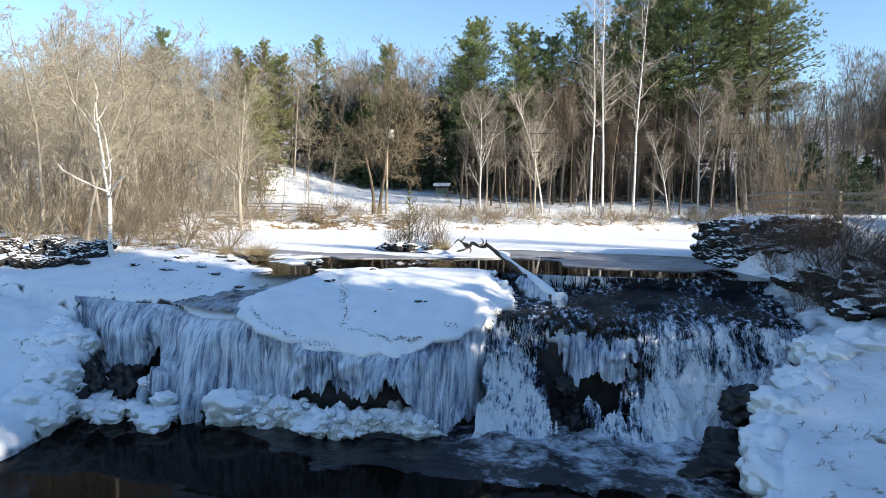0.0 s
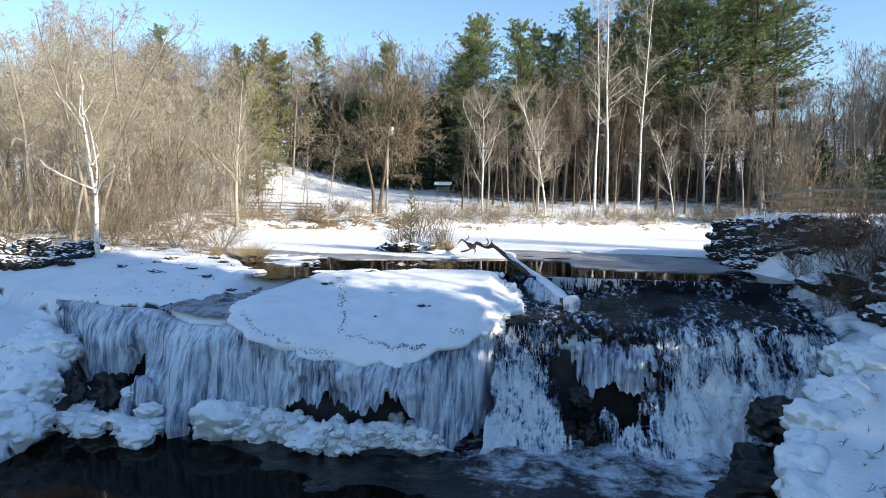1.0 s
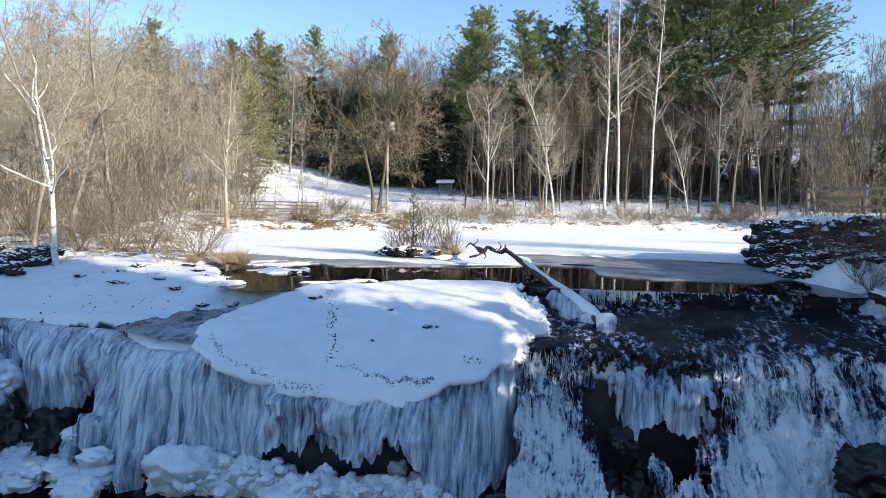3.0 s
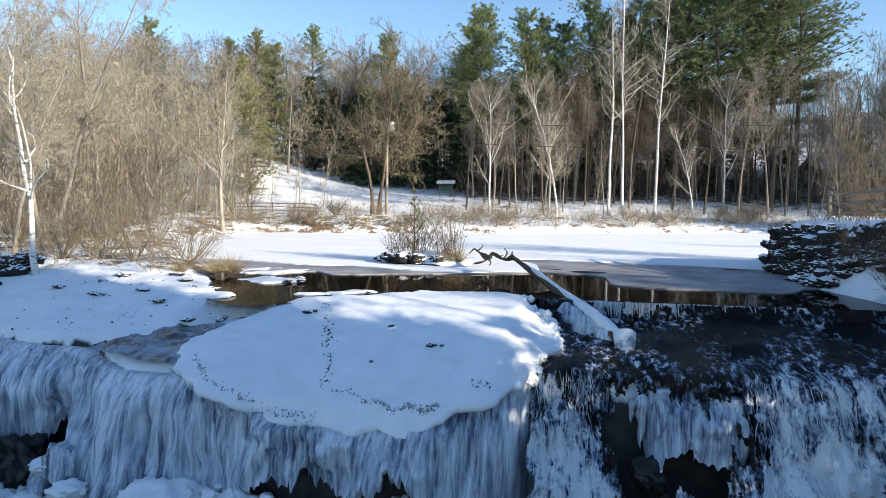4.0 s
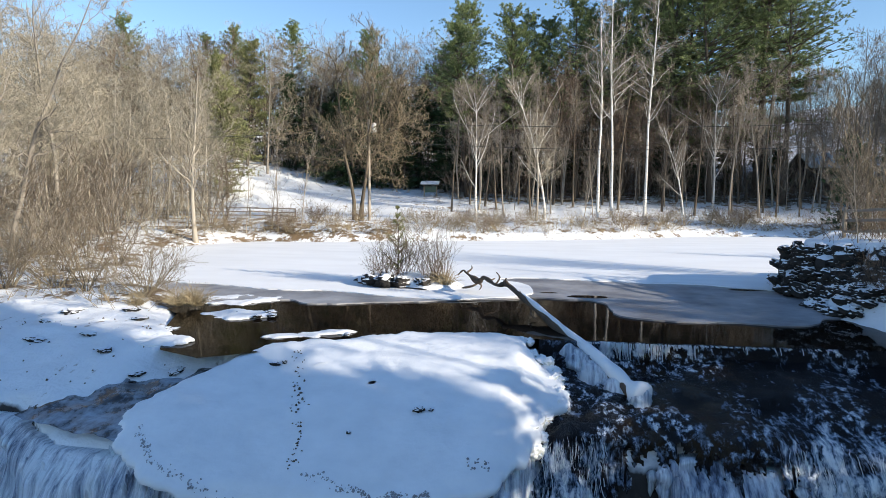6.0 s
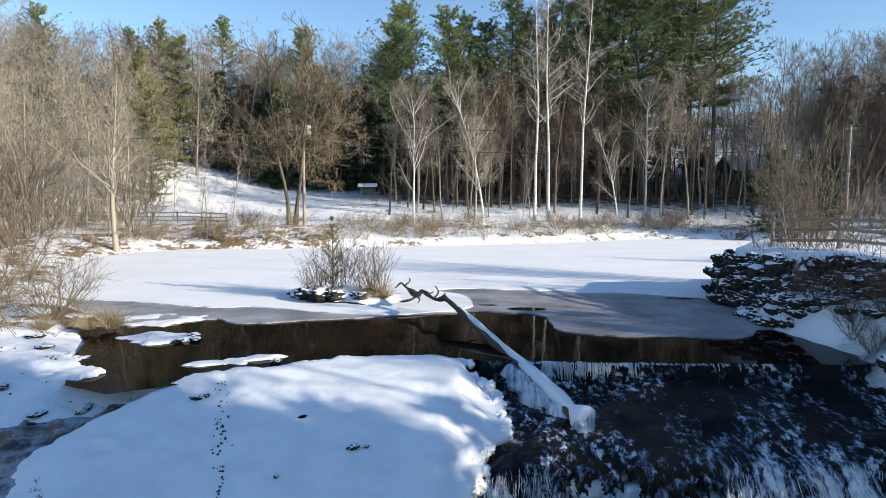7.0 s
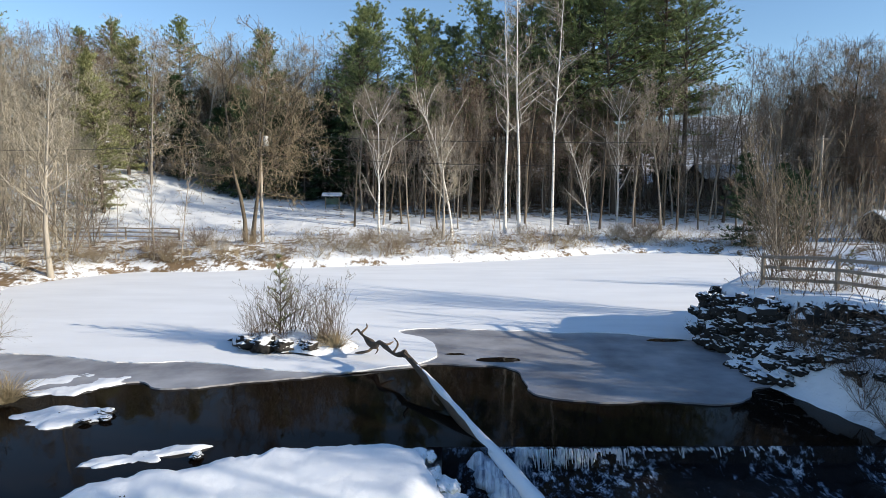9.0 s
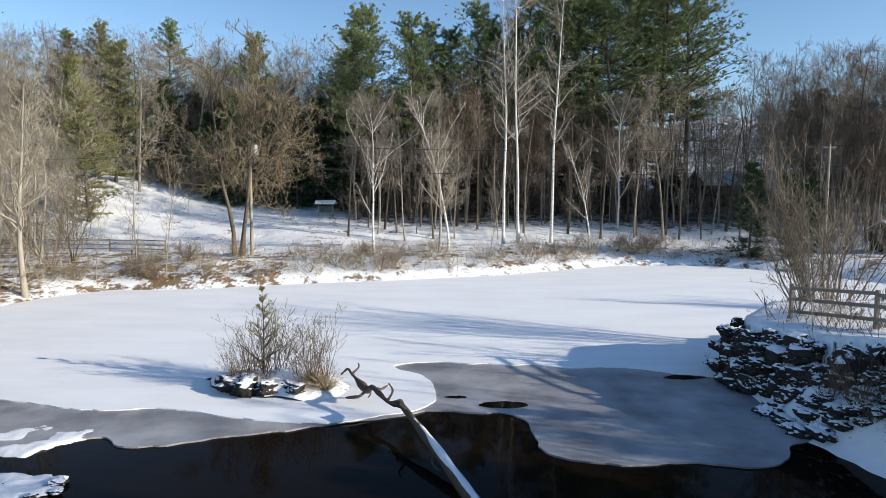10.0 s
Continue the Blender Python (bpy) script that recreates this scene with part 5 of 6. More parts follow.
    "hemlock": conifer("hemlock", 13, 15, 0.2, "dense dark hemlock with drooping boughs", M_HEMLOCK, 0.06, 4.6, 15, 6, -0.1, 0.95, 9, 6, ragged=0.5, power=0.5),
    # for trees out of view that are only there to cast shade
    "shade": conifer("white_pine", 14, 17, 0.28, "tall white pine with a ragged dark green crown", M_PINE, 0.12, 5.0, 14, 6, 0.05, 1.5, 8, 6),
    "small_pine": conifer("young_pine", 16, 2.7, 0.035, "thin young pine with sparse yellowish needles", M_OLIVE, 0.15, 0.95, 9, 3, 0.55, 0.11, 8, 7, ragged=0.6, power=0.8),
}
USED = set()


def plant(kind, x, y, size=1.0, turn=0.0, lean=(0, 0), up=None, z=None):
    """A copy of a kind of tree, set on the ground."""
    src = KINDS[kind]
    m = pose(x, y, ground_at(x, y) if z is None else z, lean[0], lean[1], turn)
    if kind in USED:
        ob = copy_thing(src, m)
    else:
        ob = src
        ob.matrix_basis = m
        USED.add(kind)
    ob.scale = (size, size, size * (up or 1))
    return ob


rng = np.random.default_rng(77)


def stand(kinds, x0, x1, y0, y1, n, size=(0.8, 1.15), gap=2.2, keep=None):
    """A stretch of wood: n trees at random places that keep their distance."""
    done = []
    for _ in range(n * 12):
        x, y = rng.uniform(x0, x1), rng.uniform(y0, y1)
        if (keep is None or keep(x, y)) and all((x - a) ** 2 + (y - b) ** 2 > gap * gap for a, b in done):
            done.append((x, y))
            plant(kinds[rng.integers(len(kinds))], x, y, rng.uniform(*size), rng.uniform(0, 360), (rng.normal(0, 2), rng.normal(0, 2)))
            if len(done) == n:
                break


CLEARING = lambda x, y: not (-56 < x < -13 and y < 101 + 0.12 * (x + 40) and x > -0.47 * y - 1.5)
# single trees
plant("birch", -7.2, 72, 1.08, 20)
plant("aspen", 5.6, 82.4, 1.1, 0)
plant("aspen", 7.06, 81.2, 1.08, 120)
plant("aspen", 11.0, 84, 1.1, 240)
plant("oak", -18.7, 69.4, 1.22, 0)
plant("vase", -26.9, 53.5, 0.95, 40)
plant("vase", -1.2, 74.5, 0.75, 140)
plant("birch", -0.3, 77, 1.15, 120)
plant("bank_birch", -19.2, 26.5, 0.95, 200, z=-0.15)
plant("birch", 15.5, 85, 0.85, 77)
plant("birch", 20.5, 92, 1.2, 177)
plant("sapling", 3.0, 68.5, 0.75, 30, (0, 16))
plant("spread", -33, 40, 0.85, 60)
for x, y, w, a in ((-24.5, 32.5, 0.72, 10), (-28, 37.5, 0.85, 95), (-22.8, 29.2, 0.55, 170), (-30.5, 44.5, 0.95, 230), (-30, 34, 0.8, 300), (-34.5, 47, 1.0, 20), (-39, 41, 1.0, 140), (-43, 52, 1.1, 70)):
    plant("spread", x, y, w, a, (rng.normal(0, 4), rng.normal(0, 4)))
plant("spread", -36, 36, 0.8, 200, (0, -8))
plant("vase", -38, 47, 1.1, 10)
plant("stems", 15.4, 41.0, 1.08, 30)
plant("stems", 26, 50, 0.75, 130)
plant("sapling", 11.2, 34.6, 0.36, 10, (0, -4))
plant("sapling", 13.4, 30.4, 0.45, 190, (0, 6))
plant("tall_shrub", 12.2, 37.2, 0.7, 80)
plant("small_pine", 13.3, 33.9, 0.55, 80)
plant("hemlock", 27.8, 73.5, 0.58, 0)
plant("hemlock", 31.0, 71.5, 0.5, 90)
plant("hemlock", 33.5, 74, 0.45, 190)
for x, y in ((-29.5, 57), (-28, 60), (-25.2, 58.5), (-24, 61), (-22.8, 59.5), (-21, 60), (-31, 55)):
    plant("sapling", x, y, rng.uniform(0.6, 0.85), rng.uniform(0, 360), (rng.normal(0, 3), rng.normal(0, 3)))
# woods across the pond: front rank, main body, evergreens behind
stand(["sapling", "sapling", "grey2"], -12, 32, 84, 97, 26, (0.7, 1.15), 1.8)
stand(["grey", "grey2", "dark"], -14, 42, 92, 116, 62, (0.75, 1.05), 2.2)
stand(["pine", "pine2"], -14, 12, 99, 116, 14, (0.82, 0.98), 4.5)
stand(["pine", "pine3"], 13, 32, 96, 110, 10, (1.05, 1.2), 4.0)
stand(["hemlock"], -14, 27, 110, 126, 20, (0.9, 1.3), 3.5)
stand(["pole_tree", "dark_pole", "pole_tree"], -13, 40, 86, 112, 64, (0.7, 1.05), 1.7)
# low hemlocks added to darken the wood between the trunks
stand(["hemlock"], -12, 34, 102, 110, 18, (0.4, 0.7), 2.5)
# the hillside on the far left
stand(["tan", "dark", "grey2", "grey", "dark"], -96, -12, 106, 122, 62, (1.0, 1.25), 2.6)
stand(["tan", "tan3", "grey"], -110, -10, 122, 145, 44, (1.05, 1.3), 3.2)
stand(["tan", "tan2", "tan3"], -92, -38, 50, 102, 60, (0.8, 1.1), 3.0, CLEARING)
for x, y, w in ((-58, 121, 0.9), (-64, 124, 0.86), (-47, 122, 0.95), (-28, 108, 0.86), (-83, 125, 0.95)):
    plant("pine2", x, y, w, 31 * x)
plant("olive", -43.2, 90, 0.85, 20)
plant("olive", -46.5, 103, 0.85, 120)
for x, y, w in ((-24, 108, 1.0), (-32, 112, 1.0), (-18, 106, 1.0), (-36, 113, 1.0), (-12, 108, 1.1), (-41, 109, 1.0), (-34, 104, 0.8), (-29.5, 103.5, 0.95), (-26, 104.5, 0.85), (-21.5, 104, 0.9), (-15, 103, 0.85), (-10, 104, 0.9)):
    plant("hemlock", x, y, w, 31 * x)
stand(["hemlock"], -95, -8, 118, 130, 26, (0.75, 1.0), 4)
stand(["tan2", "tan3"], -44, -30, 54, 76, 12, (0.5, 0.75), 2.5, CLEARING)
stand(["tan2", "tan3", "spread"], -54, -31, 32, 60, 20, (0.62, 0.85), 3.0)
stand(["grey", "dark", "tan3"], -48, -4, 112, 134, 40, (0.85, 1.05), 2.4)
# rising ground on the right, its shade put into darker kinds of tree
stand(["grey", "dark", "grey2"], 44, 84, 84, 112, 44, (0.9, 1.15), 2.2)
stand(["grey", "dark", "grey2", "dark_pole"], 40, 105, 80, 125, 70, (0.9, 1.2), 2.6)
stand(["hemlock"], 50, 92, 100, 122, 12, (0.7, 1.0), 4)
stand(["grey2", "dark", "dark_pole"], 38, 64, 78, 100, 30, (0.75, 1.0), 2.4)
# unseen trees added downstream to shade the falls, with gaps for sun patches
plant("tan3", 24, 14.6, 0.8, 30)
plant("grey2", 27, 16.5, 0.8, 80)
for x, y, h in ((24, 15.5, 0.4), (22.5, 17.6, 0.42), (20.5, 14.2, 0.36), (19.5, 19.5, 0.4), (21, 22, 0.42), (17.5, 22.5, 0.4)):
    plant("hemlock", x, y, h, 57 * x)
for k in range(9):
    plant("shade", 24 + 3.0 * math.sin(k * 2.1), -18 + 3.6 * k, (0.93 if k < 8 else 0.8) + 0.05 * math.sin(k * 1.7), 40 * k)
for k in range(8):
    plant("shade", 31 + 2.0 * math.sin(k * 1.3), -20 + 3.7 * k, 0.95, 63 * k)
plant("shade", 32, 8.0, 0.9, 217)
# hemlock row beyond the view, added to shade the right bank
for k in range(12):
    plant("hemlock", 18.6 + 1.5 * math.sin(k * 2.3), 7 + 1.9 * k, (0.24 if k == 4 else 0.42 if k < 9 else 0.26) + 0.05 * math.sin(k * 1.9), 77 * k)
# unseen bare trees added for branch shadows on the pond ice
plant("spread", 18.5, 27.0, 0.5, 25)
plant("sapling", 21, 29.0, 0.7, 125)
# low unseen hemlocks added to shade the bank and the wall's foot
for x, y, h in ((16.8, 24, 0.42), (15.8, 21, 0.45), (15.6, 26.2, 0.13), (15.9, 27.4, 0.12), (16.3, 28.5, 0.13), (15.8, 29.4, 0.1), (16.8, 30.2, 0.12)):
    plant("hemlock", x, y, h, 57 * x)

# shrubs: the near banks, the islet, the far shore
for k in range(18):
    plant("bramble", rng.uniform(11.6, 16.5), rng.uniform(20.0, 28.5), rng.uniform(0.8, 1.35), rng.uniform(0, 360))
for k in range(12):
    y = rng.uniform(27.2, 42)
    x = float(np.interp(y, [27, 30, 34, 39, 45], [-13.2, -14.6, -17.6, -21.6, -25.6])) - rng.uniform(0.2, 9.0)
    plant(["shrub", "tall_shrub", "tall_shrub"][rng.integers(3)], x, y, rng.uniform(0.6, 1.1), rng.uniform(0, 360))
for k in range(36):
    plant(["shrub", "tall_shrub", "tall_shrub"][k % 3], rng.uniform(-40, -28), rng.uniform(28, 66), rng.uniform(0.9, 1.6), rng.uniform(0, 360))
for k in range(90):
    x = rng.uniform(-28, 30)
    y = float(np.interp(x, [-28, -24, -18, -12, -4.5, 4.6, 14.7, 23.6, 30], [54, 58.3, 58.9, 61.5, 63.8, 67.4, 74, 75.3, 71])) + rng.uniform(0.3, 7.5)
    plant(["shrub", "shrub2", "shrub"][k % 3], x, y, rng.uniform(0.45, 0.95), rng.uniform(0, 360), up=0.8)
for x, y, w in ((-7.7, 36.2, 0.85), (-7.1, 36.5, 0.95), (-6.4, 36.2, 0.8), (-5.3, 35.6, 0.95), (-4.8, 35.8, 0.9), (-5.8, 35.9, 0.7), (-7.4, 35.9, 0.8), (-6.8, 36.6, 1.05), (-8.1, 36.0, 0.6), (-5.1, 35.3, 0.7)):
    plant("islet_shrub", x, y, w, 70 * x, z=0.35)
for x, y, w in ((-7.6, 35.8, 0.42), (-6.9, 35.7, 0.36), (-5.5, 35.3, 0.4), (-4.9, 35.4, 0.35), (-8.0, 36.1, 0.34)):
    plant("shrub2", x, y, w, 50 * x, z=0.3)
plant("small_pine", -7.0, 36.0, 1.22, 20, z=0.3)
for x, y, w, kind in ((11.8, 28.6, 0.75, "shrub2"), (13.4, 29.2, 0.9, "shrub"), (12.4, 26.8, 0.7, "shrub2"), (11.4, 25.0, 0.9, "bramble"), (12.6, 25.6, 1.1, "bramble"), (11.9, 26.9, 1.1, "bramble"), (13.2, 27.2, 1.2, "bramble"), (12.4, 28.4, 1.1, "bramble"), (13.6, 25.0, 1.1, "bramble"), (12.4, 23.4, 0.9, "bramble"), (14.0, 23.4, 1.2, "bramble"), (10.4, 27.6, 0.55, "bramble"), (10.2, 24.2, 0.5, "bramble"), (13.0, 36.6, 0.5, "shrub"), (14.6, 38.6, 0.7, "shrub2"), (11.0, 26.0, 0.55, "shrub2"), (12.2, 24.0, 0.6, "shrub2"), (9.9, 38.7, 0.35, "shrub2")):
    plant(kind, x, y, w, 70 * x)


for k in range(34):
    u = rng.uniform(0.05, 1)
    x, y, _ = wall_spot(u, 0)
    x, y = x - rng.uniform(0.1, 1.3), y - rng.uniform(0.0, 0.9)
    w = rng.uniform(0.3, 0.75)
    lump(x, y, ground_at(x, y) + 0.02, w * 1.3, w, w * 0.7, kind="boulder", label="dark stone fallen from the wall, capped with snow", group="wall stones", source=ROCKS)
for k in range(8):
    u = rng.uniform(0.3, 1)
    x, y, _ = wall_spot(u, 0)
    x, y = x - rng.uniform(0.0, 1.0), y - rng.uniform(0.2, 2.5)
    plant(["bramble", "shrub2"][k % 2], x, y, rng.uniform(0.4, 0.75), rng.uniform(0, 360))


def thicket(name, label, seed, n, place, tall, material, fork=4, fine=3, lean=0.4, least=0.011):
    """Undergrowth beyond counting: thin stems with a few forks, in one mesh."""
    r = np.random.default_rng(seed)
    x, y = place(r, n)
    z = ground_height(x, y) - 0.05
    h = r.uniform(*tall, len(x))
    d = np.stack([r.normal(0, lean, len(x)), r.normal(0, lean, len(x)), np.ones(len(x))], 1)
    p = limbs(r, np.stack([x, y, z], 1), d, h, 5, 0.16, 0.02)
    rad = (0.008 + 0.006 * h)[:, None] * np.linspace(1, 0.3, 5)[None]
    pieces = [tubes(p, rad, 3)]
    p, rad = offshoots(r, p, rad, fork, 0.15, 1, (25, 70), 0.42, 4, 0.22, 0.02, 0.7, least)
    pieces.append(tubes(p, rad, 2))
    if fine:
        p, rad = offshoots(r, p, rad, fine, 0.2, 1, (20, 55), 0.5, 2, 0.1, 0.02, 0.8, least * 0.9)
        pieces.append(tubes(p, rad, 2))
    v, f = merged(pieces)
    tagged(new(name, mesh_of(name, v, f, material)), label, "undergrowth", kind="stuff")


box = lambda x0, x1, y0, y1: (lambda r, n: (r.uniform(x0, x1, n), r.uniform(y0, y1, n)))


def left_slope(r, n):
    x, y = r.uniform(-75, -27, n * 3), r.uniform(30, 101, n * 3)
    ok = ~((x > -56) & (x > -0.47 * y - 1.5) & (y > 58))
    return x[ok][:n], y[ok][:n]


thicket("undergrowth", "dense leafless grey-brown undergrowth in the wood", 1, 800, box(-14, 44, 97, 114), (1.5, 7.0), M_TWIG_GREY, 6, 3, 0.5, 0.02)
thicket("undergrowth", "dark leafless undergrowth in the wood", 2, 800, box(-16, 44, 96, 114), (1.5, 6.0), M_TWIG_DARK, 6, 3, 0.6, 0.022)
thicket("undergrowth", "haze of tan leafless brush on the slope", 3, 1300, left_slope, (1.2, 5.0), M_TWIG_TAN, 7, 3, 0.8, 0.02)
thicket("undergrowth", "leafless brush behind the clearing", 4, 1300, box(-85, -14, 106, 128), (2.0, 8.0), M_TWIG_GREY, 6, 4)
thicket("undergrowth", "leafless brush on rising ground", 5, 1000, box(36, 90, 70, 105), (2.0, 6.0), M_TWIG_GREY, 6, 4)


def near_bank(r, n):
    x, y = r.uniform(-28, -13.5, n * 3), r.uniform(27.3, 42, n * 3)
    ok = pond_distance(x, y) > 0.5
    return x[ok][:n], y[ok][:n]


def shore_strip(r, n):
    x = r.uniform(-30, 31, n)
    y = np.interp(x, [-28, -24, -18, -12, -4.5, 4.6, 14.7, 23.6, 30], [54, 58, 58.6, 61.2, 63.5, 67.1, 73.7, 75, 70]) + 0.2 + r.gamma(1.6, 2.0, n)
    return x, y


thicket("dead_weeds", "dead tan weeds and grass along the far shore", 6, 1300, shore_strip, (0.3, 1.5), M_GRASS, 6, 2, 0.5)
thicket("dead_weeds", "tangled grey-brown briars on the near bank", 7, 260, near_bank, (0.4, 1.6), M_TWIG_OAK, 6, 4, 1.0)
thicket("dead_weeds", "dead grass flattened on the snowy bank", 9, 110, lambda r, n: (r.uniform(7.5, 14, n), r.uniform(14.5, 20, n)), (0.15, 0.5), M_TWIG_RED, 4, 0, 1.2)
thicket("dead_weeds", "sparse dead weeds in the snow above the stone wall", 10, 110, lambda r, n: (r.uniform(10.6, 17, n), r.uniform(33.5, 38.5, n)), (0.2, 0.7), M_TWIG_OAK, 4, 2, 0.5)
thicket("dead_weeds", "briars over the stone bank", 8, 140, lambda r, n: (r.uniform(10.8, 15, n), r.uniform(24, 38, n)), (0.4, 1.5), M_TWIG_RED, 5, 2)


def tussock(x, y, z, size, seed):
    """A clump of dead grass that droops outwards."""
    r = np.random.default_rng(seed)
    n = 220
    a = r.uniform(0, 2 * np.pi, n)
    f = r.uniform(0.1, 0.9, n)
    d = np.stack([np.cos(a) * f, np.sin(a) * f, np.ones(n)], 1)
    p = limbs(r, np.stack([np.cos(a) * 0.25 * f, np.sin(a) * 0.25 * f, np.zeros(n)], 1), d, r.uniform(0.4, 0.85, n), 5, 0.1, -0.22)
    rad = 0.009 * np.linspace(1, 0.3, 5)[None] * np.ones((n, 1))
    v, fa = tubes(p, rad, 3)
    ob = new("grass_tussock", mesh_of("grass_tussock", v, fa, M_GRASS))
    ob.matrix_basis = pose(x, y, z) @ Matrix.Diagonal((size, size, size, 1))
    tagged(ob, "drooping tussock of dead yellow grass by the water", "grass", "tussocks")


tussock(-12.9, 29.3, 0.05, 1.15, 1)
tussock(-13.4, 29.0, 0.1, 0.9, 2)
tussock(-4.7, 35.2, 0.2, 0.95, 3)
tussock(-5.2, 35.5, 0.3, 0.8, 6)
tussock(-5.5, 35.1, 0.12, 0.6, 4)
tussock(-14.6, 28.4, 0.15, 0.8, 5)


# ---- crumbs, tracks and fallen bits on the slab ----
def crumbs(name, label, category, seed, xs, ys, zs, size, material):
    """Many small broken bits, in one mesh."""
    r = np.random.default_rng(seed)
    base = np.array([(1, 0, 0), (-1, 0, 0), (0, 1, 0), (0, -1, 0), (0, 0, 1), (0, 0, -1)], float)
    tri = np.array([(0, 2, 4), (2, 1, 4), (1, 3, 4), (3, 0, 4), (2, 0, 5), (1, 2, 5), (3, 1, 5), (0, 3, 5)])
    vs, fs = [], []
    for k, (x, y, z) in enumerate(zip(xs, ys, zs)):
        q = base * r.uniform(0.5, 1.3, (6, 3)) * size * r.uniform(0.5, 1.5) + r.normal(0, 0.12, (6, 3)) * size
        a = r.uniform(0, 6.3)
        rot = np.array([(math.cos(a), -math.sin(a), 0), (math.sin(a), math.cos(a), 0), (0, 0, 1)])
        vs.append(q @ rot.T + (x, y, z))
        fs.append(tri + 6 * k)
    tagged(new(name, mesh_of(name, np.concatenate(vs), np.concatenate(fs), material, False)), label, category, kind="stuff")


r = np.random.default_rng(31)
t = r.uniform(0, 1, 240) ** 0.8
cx = np.interp(t, [0, 0.3, 0.6, 1], [-5.2, -4.4, -3.6, -2.7]) + r.normal(0, 0.05, 240)
cy = np.interp(t, [0, 0.3, 0.6, 1], [19.85, 19.6, 19.42, 19.5]) + r.normal(0, 0.04, 240) + 0.05 * np.sin(cx * 9)
# grey colour of the bits stands in for shadows between chunks of snow
crumbs("broken_crust", "broken crust along a crack in the snow slab, greyed for its shadows", "snow", 1, cx, cy, slab_top(cx, cy) - 0.008, 0.027, M_ICE)
cx, cy = r.uniform(-2.1, -1.6, 26), r.normal(20.35, 0.06, 26)
crumbs("broken_crust", "small patch of broken crust on the snow slab", "snow", 4, cx, cy, slab_top(cx, cy) - 0.008, 0.03, M_ICE)
t = r.uniform(0, 1, 170)
cx = np.interp(t, [0, 0.35, 0.7, 1], [-9.0, -8.2, -6.9, -5.4]) + r.normal(0, 0.04, 170)
cy = np.interp(t, [0, 0.35, 0.7, 1], [20.3, 19.5, 19.22, 19.14]) + r.normal(0, 0.06, 170)
# the rim's dark shadows are put into the grey of its crumbs
crumbs("broken_crust", "crumbled crust along the rim of the snow slab, greyed for its shadows", "snow", 5, cx, cy, slab_top(cx, cy) - 0.015, 0.024, M_ICE)
t = r.uniform(0, 1, 70)
cx = np.interp(t, [0, 0.4, 0.7, 1], [-7.0, -6.2, -5.7, -5.45]) + r.normal(0, 0.06, 70)
cy = np.interp(t, [0, 0.4, 0.7, 1], [24.2, 22.2, 21.0, 20.0]) + r.normal(0, 0.15, 70)
# dark bits put in for a line of small shaded dents in the snow
crumbs("fallen_leaves", "dark scraps strewn in a line over the snow for the dents of tracks", "leaves", 2, cx, cy, slab_top(cx, cy) + 0.003, 0.032, M_BARK_DARK)
cx, cy = r.uniform(-17, -9.5, 70), r.uniform(20.5, 26.5, 70)
crumbs("fallen_leaves", "dark leaf scraps and stones showing through the snow on the ledge", "leaves", 3, cx, cy, ground_height(cx, cy) + 0.0, 0.035, M_BARK_DARK)
# rock lumps stand in for twigs and dark debris on the slab
for x, y, w in ((-3.25, 21.75, 0.11), (-3.0, 21.8, 0.06), (-7.3, 23.4, 0.1), (-7.1, 23.55, 0.08), (-4.6, 20.9, 0.05)):
    lump(x, y, float(slab_top(np.array([x]), np.array([y]))[0]) + 0.02, w * 2.4, w * 1.6, w * 1.4, kind="boulder", label="small dark lump of debris lying on the snow slab", group="slab stones", source=ROCKS)
for x, y, w in ((-12.2, 23.6, 0.35), (-13.4, 24.6, 0.3), (-14.8, 24.2, 0.4), (-11.8, 25.9, 0.4), (-13.2, 26.6, 0.45), (-15.6, 25.6, 0.35), (-10.0, 23.4, 0.35), (-10.8, 22.9, 0.3), (-16.8, 24.9, 0.4), (-12.9, 28.1, 0.6), (-14.2, 27.6, 0.5), (-15.8, 27.0, 0.5)):
    lump(x, y, ground_at(x, y), w * 1.6, w, w * 0.5, kind="boulder", label="flat dark rock poking out of the snowy ledge", group="ledge rocks", source=ROCKS)



# ---- fences, poles, wires and sheds ----
def beam(name, a, b, w, h, material, parent, sag=0.0):
    """A squared timber from a to b, with eased edges."""
    a, b = Vector(a), Vector(b)
    bm = bmesh.new()
    bmesh.ops.create_cube(bm, size=1.0)
    for q in bm.verts:
        q.co = Vector((q.co.x * (b - a).length, q.co.y * w, q.co.z * h))
    bmesh.ops.bevel(bm, geom=bm.edges[:], offset=min(w, h) * 0.2, segments=1, affect="EDGES")
    ob = part(name, bm, parent, "", material)
    ob.matrix_basis = Matrix.Translation((a + b) / 2) @ (b - a).to_track_quat("X", "Z").to_matrix().to_4x4()
    return ob


def rail_fence(label, posts, tall, rails):
    """Split-rail fence: posts, and rails that sag and lean a little."""
    root = thing("rail_fence", label, "fence")
    r = np.random.default_rng(len(posts))
    tops = []
    for x, y in posts:
        g = ground_at(x, y)
        beam("post", (x, y, g - 0.3), (x + r.normal(0, 0.02), y, g + tall), 0.13, 0.13, M_RAIL, root)
        tops.append((x, y, g))
    for (ax, ay, ag), (bx, by, bg) in zip(tops[:-1], tops[1:]):
        for k in range(rails):
            h = tall * (0.25 + 0.66 * k / (rails - 1))
            beam("rail", (ax, ay - 0.08, ag + h + r.normal(0, 0.03)), (bx, by - 0.08, bg + h + r.normal(0, 0.03)), 0.07, 0.12, M_RAIL, root)


rail_fence("weathered split-rail fence beside the snowy road", [(-26.4 - 2.6 * k, 72.4 + 0.08 * k) for k in range(8)], 1.2, 3)
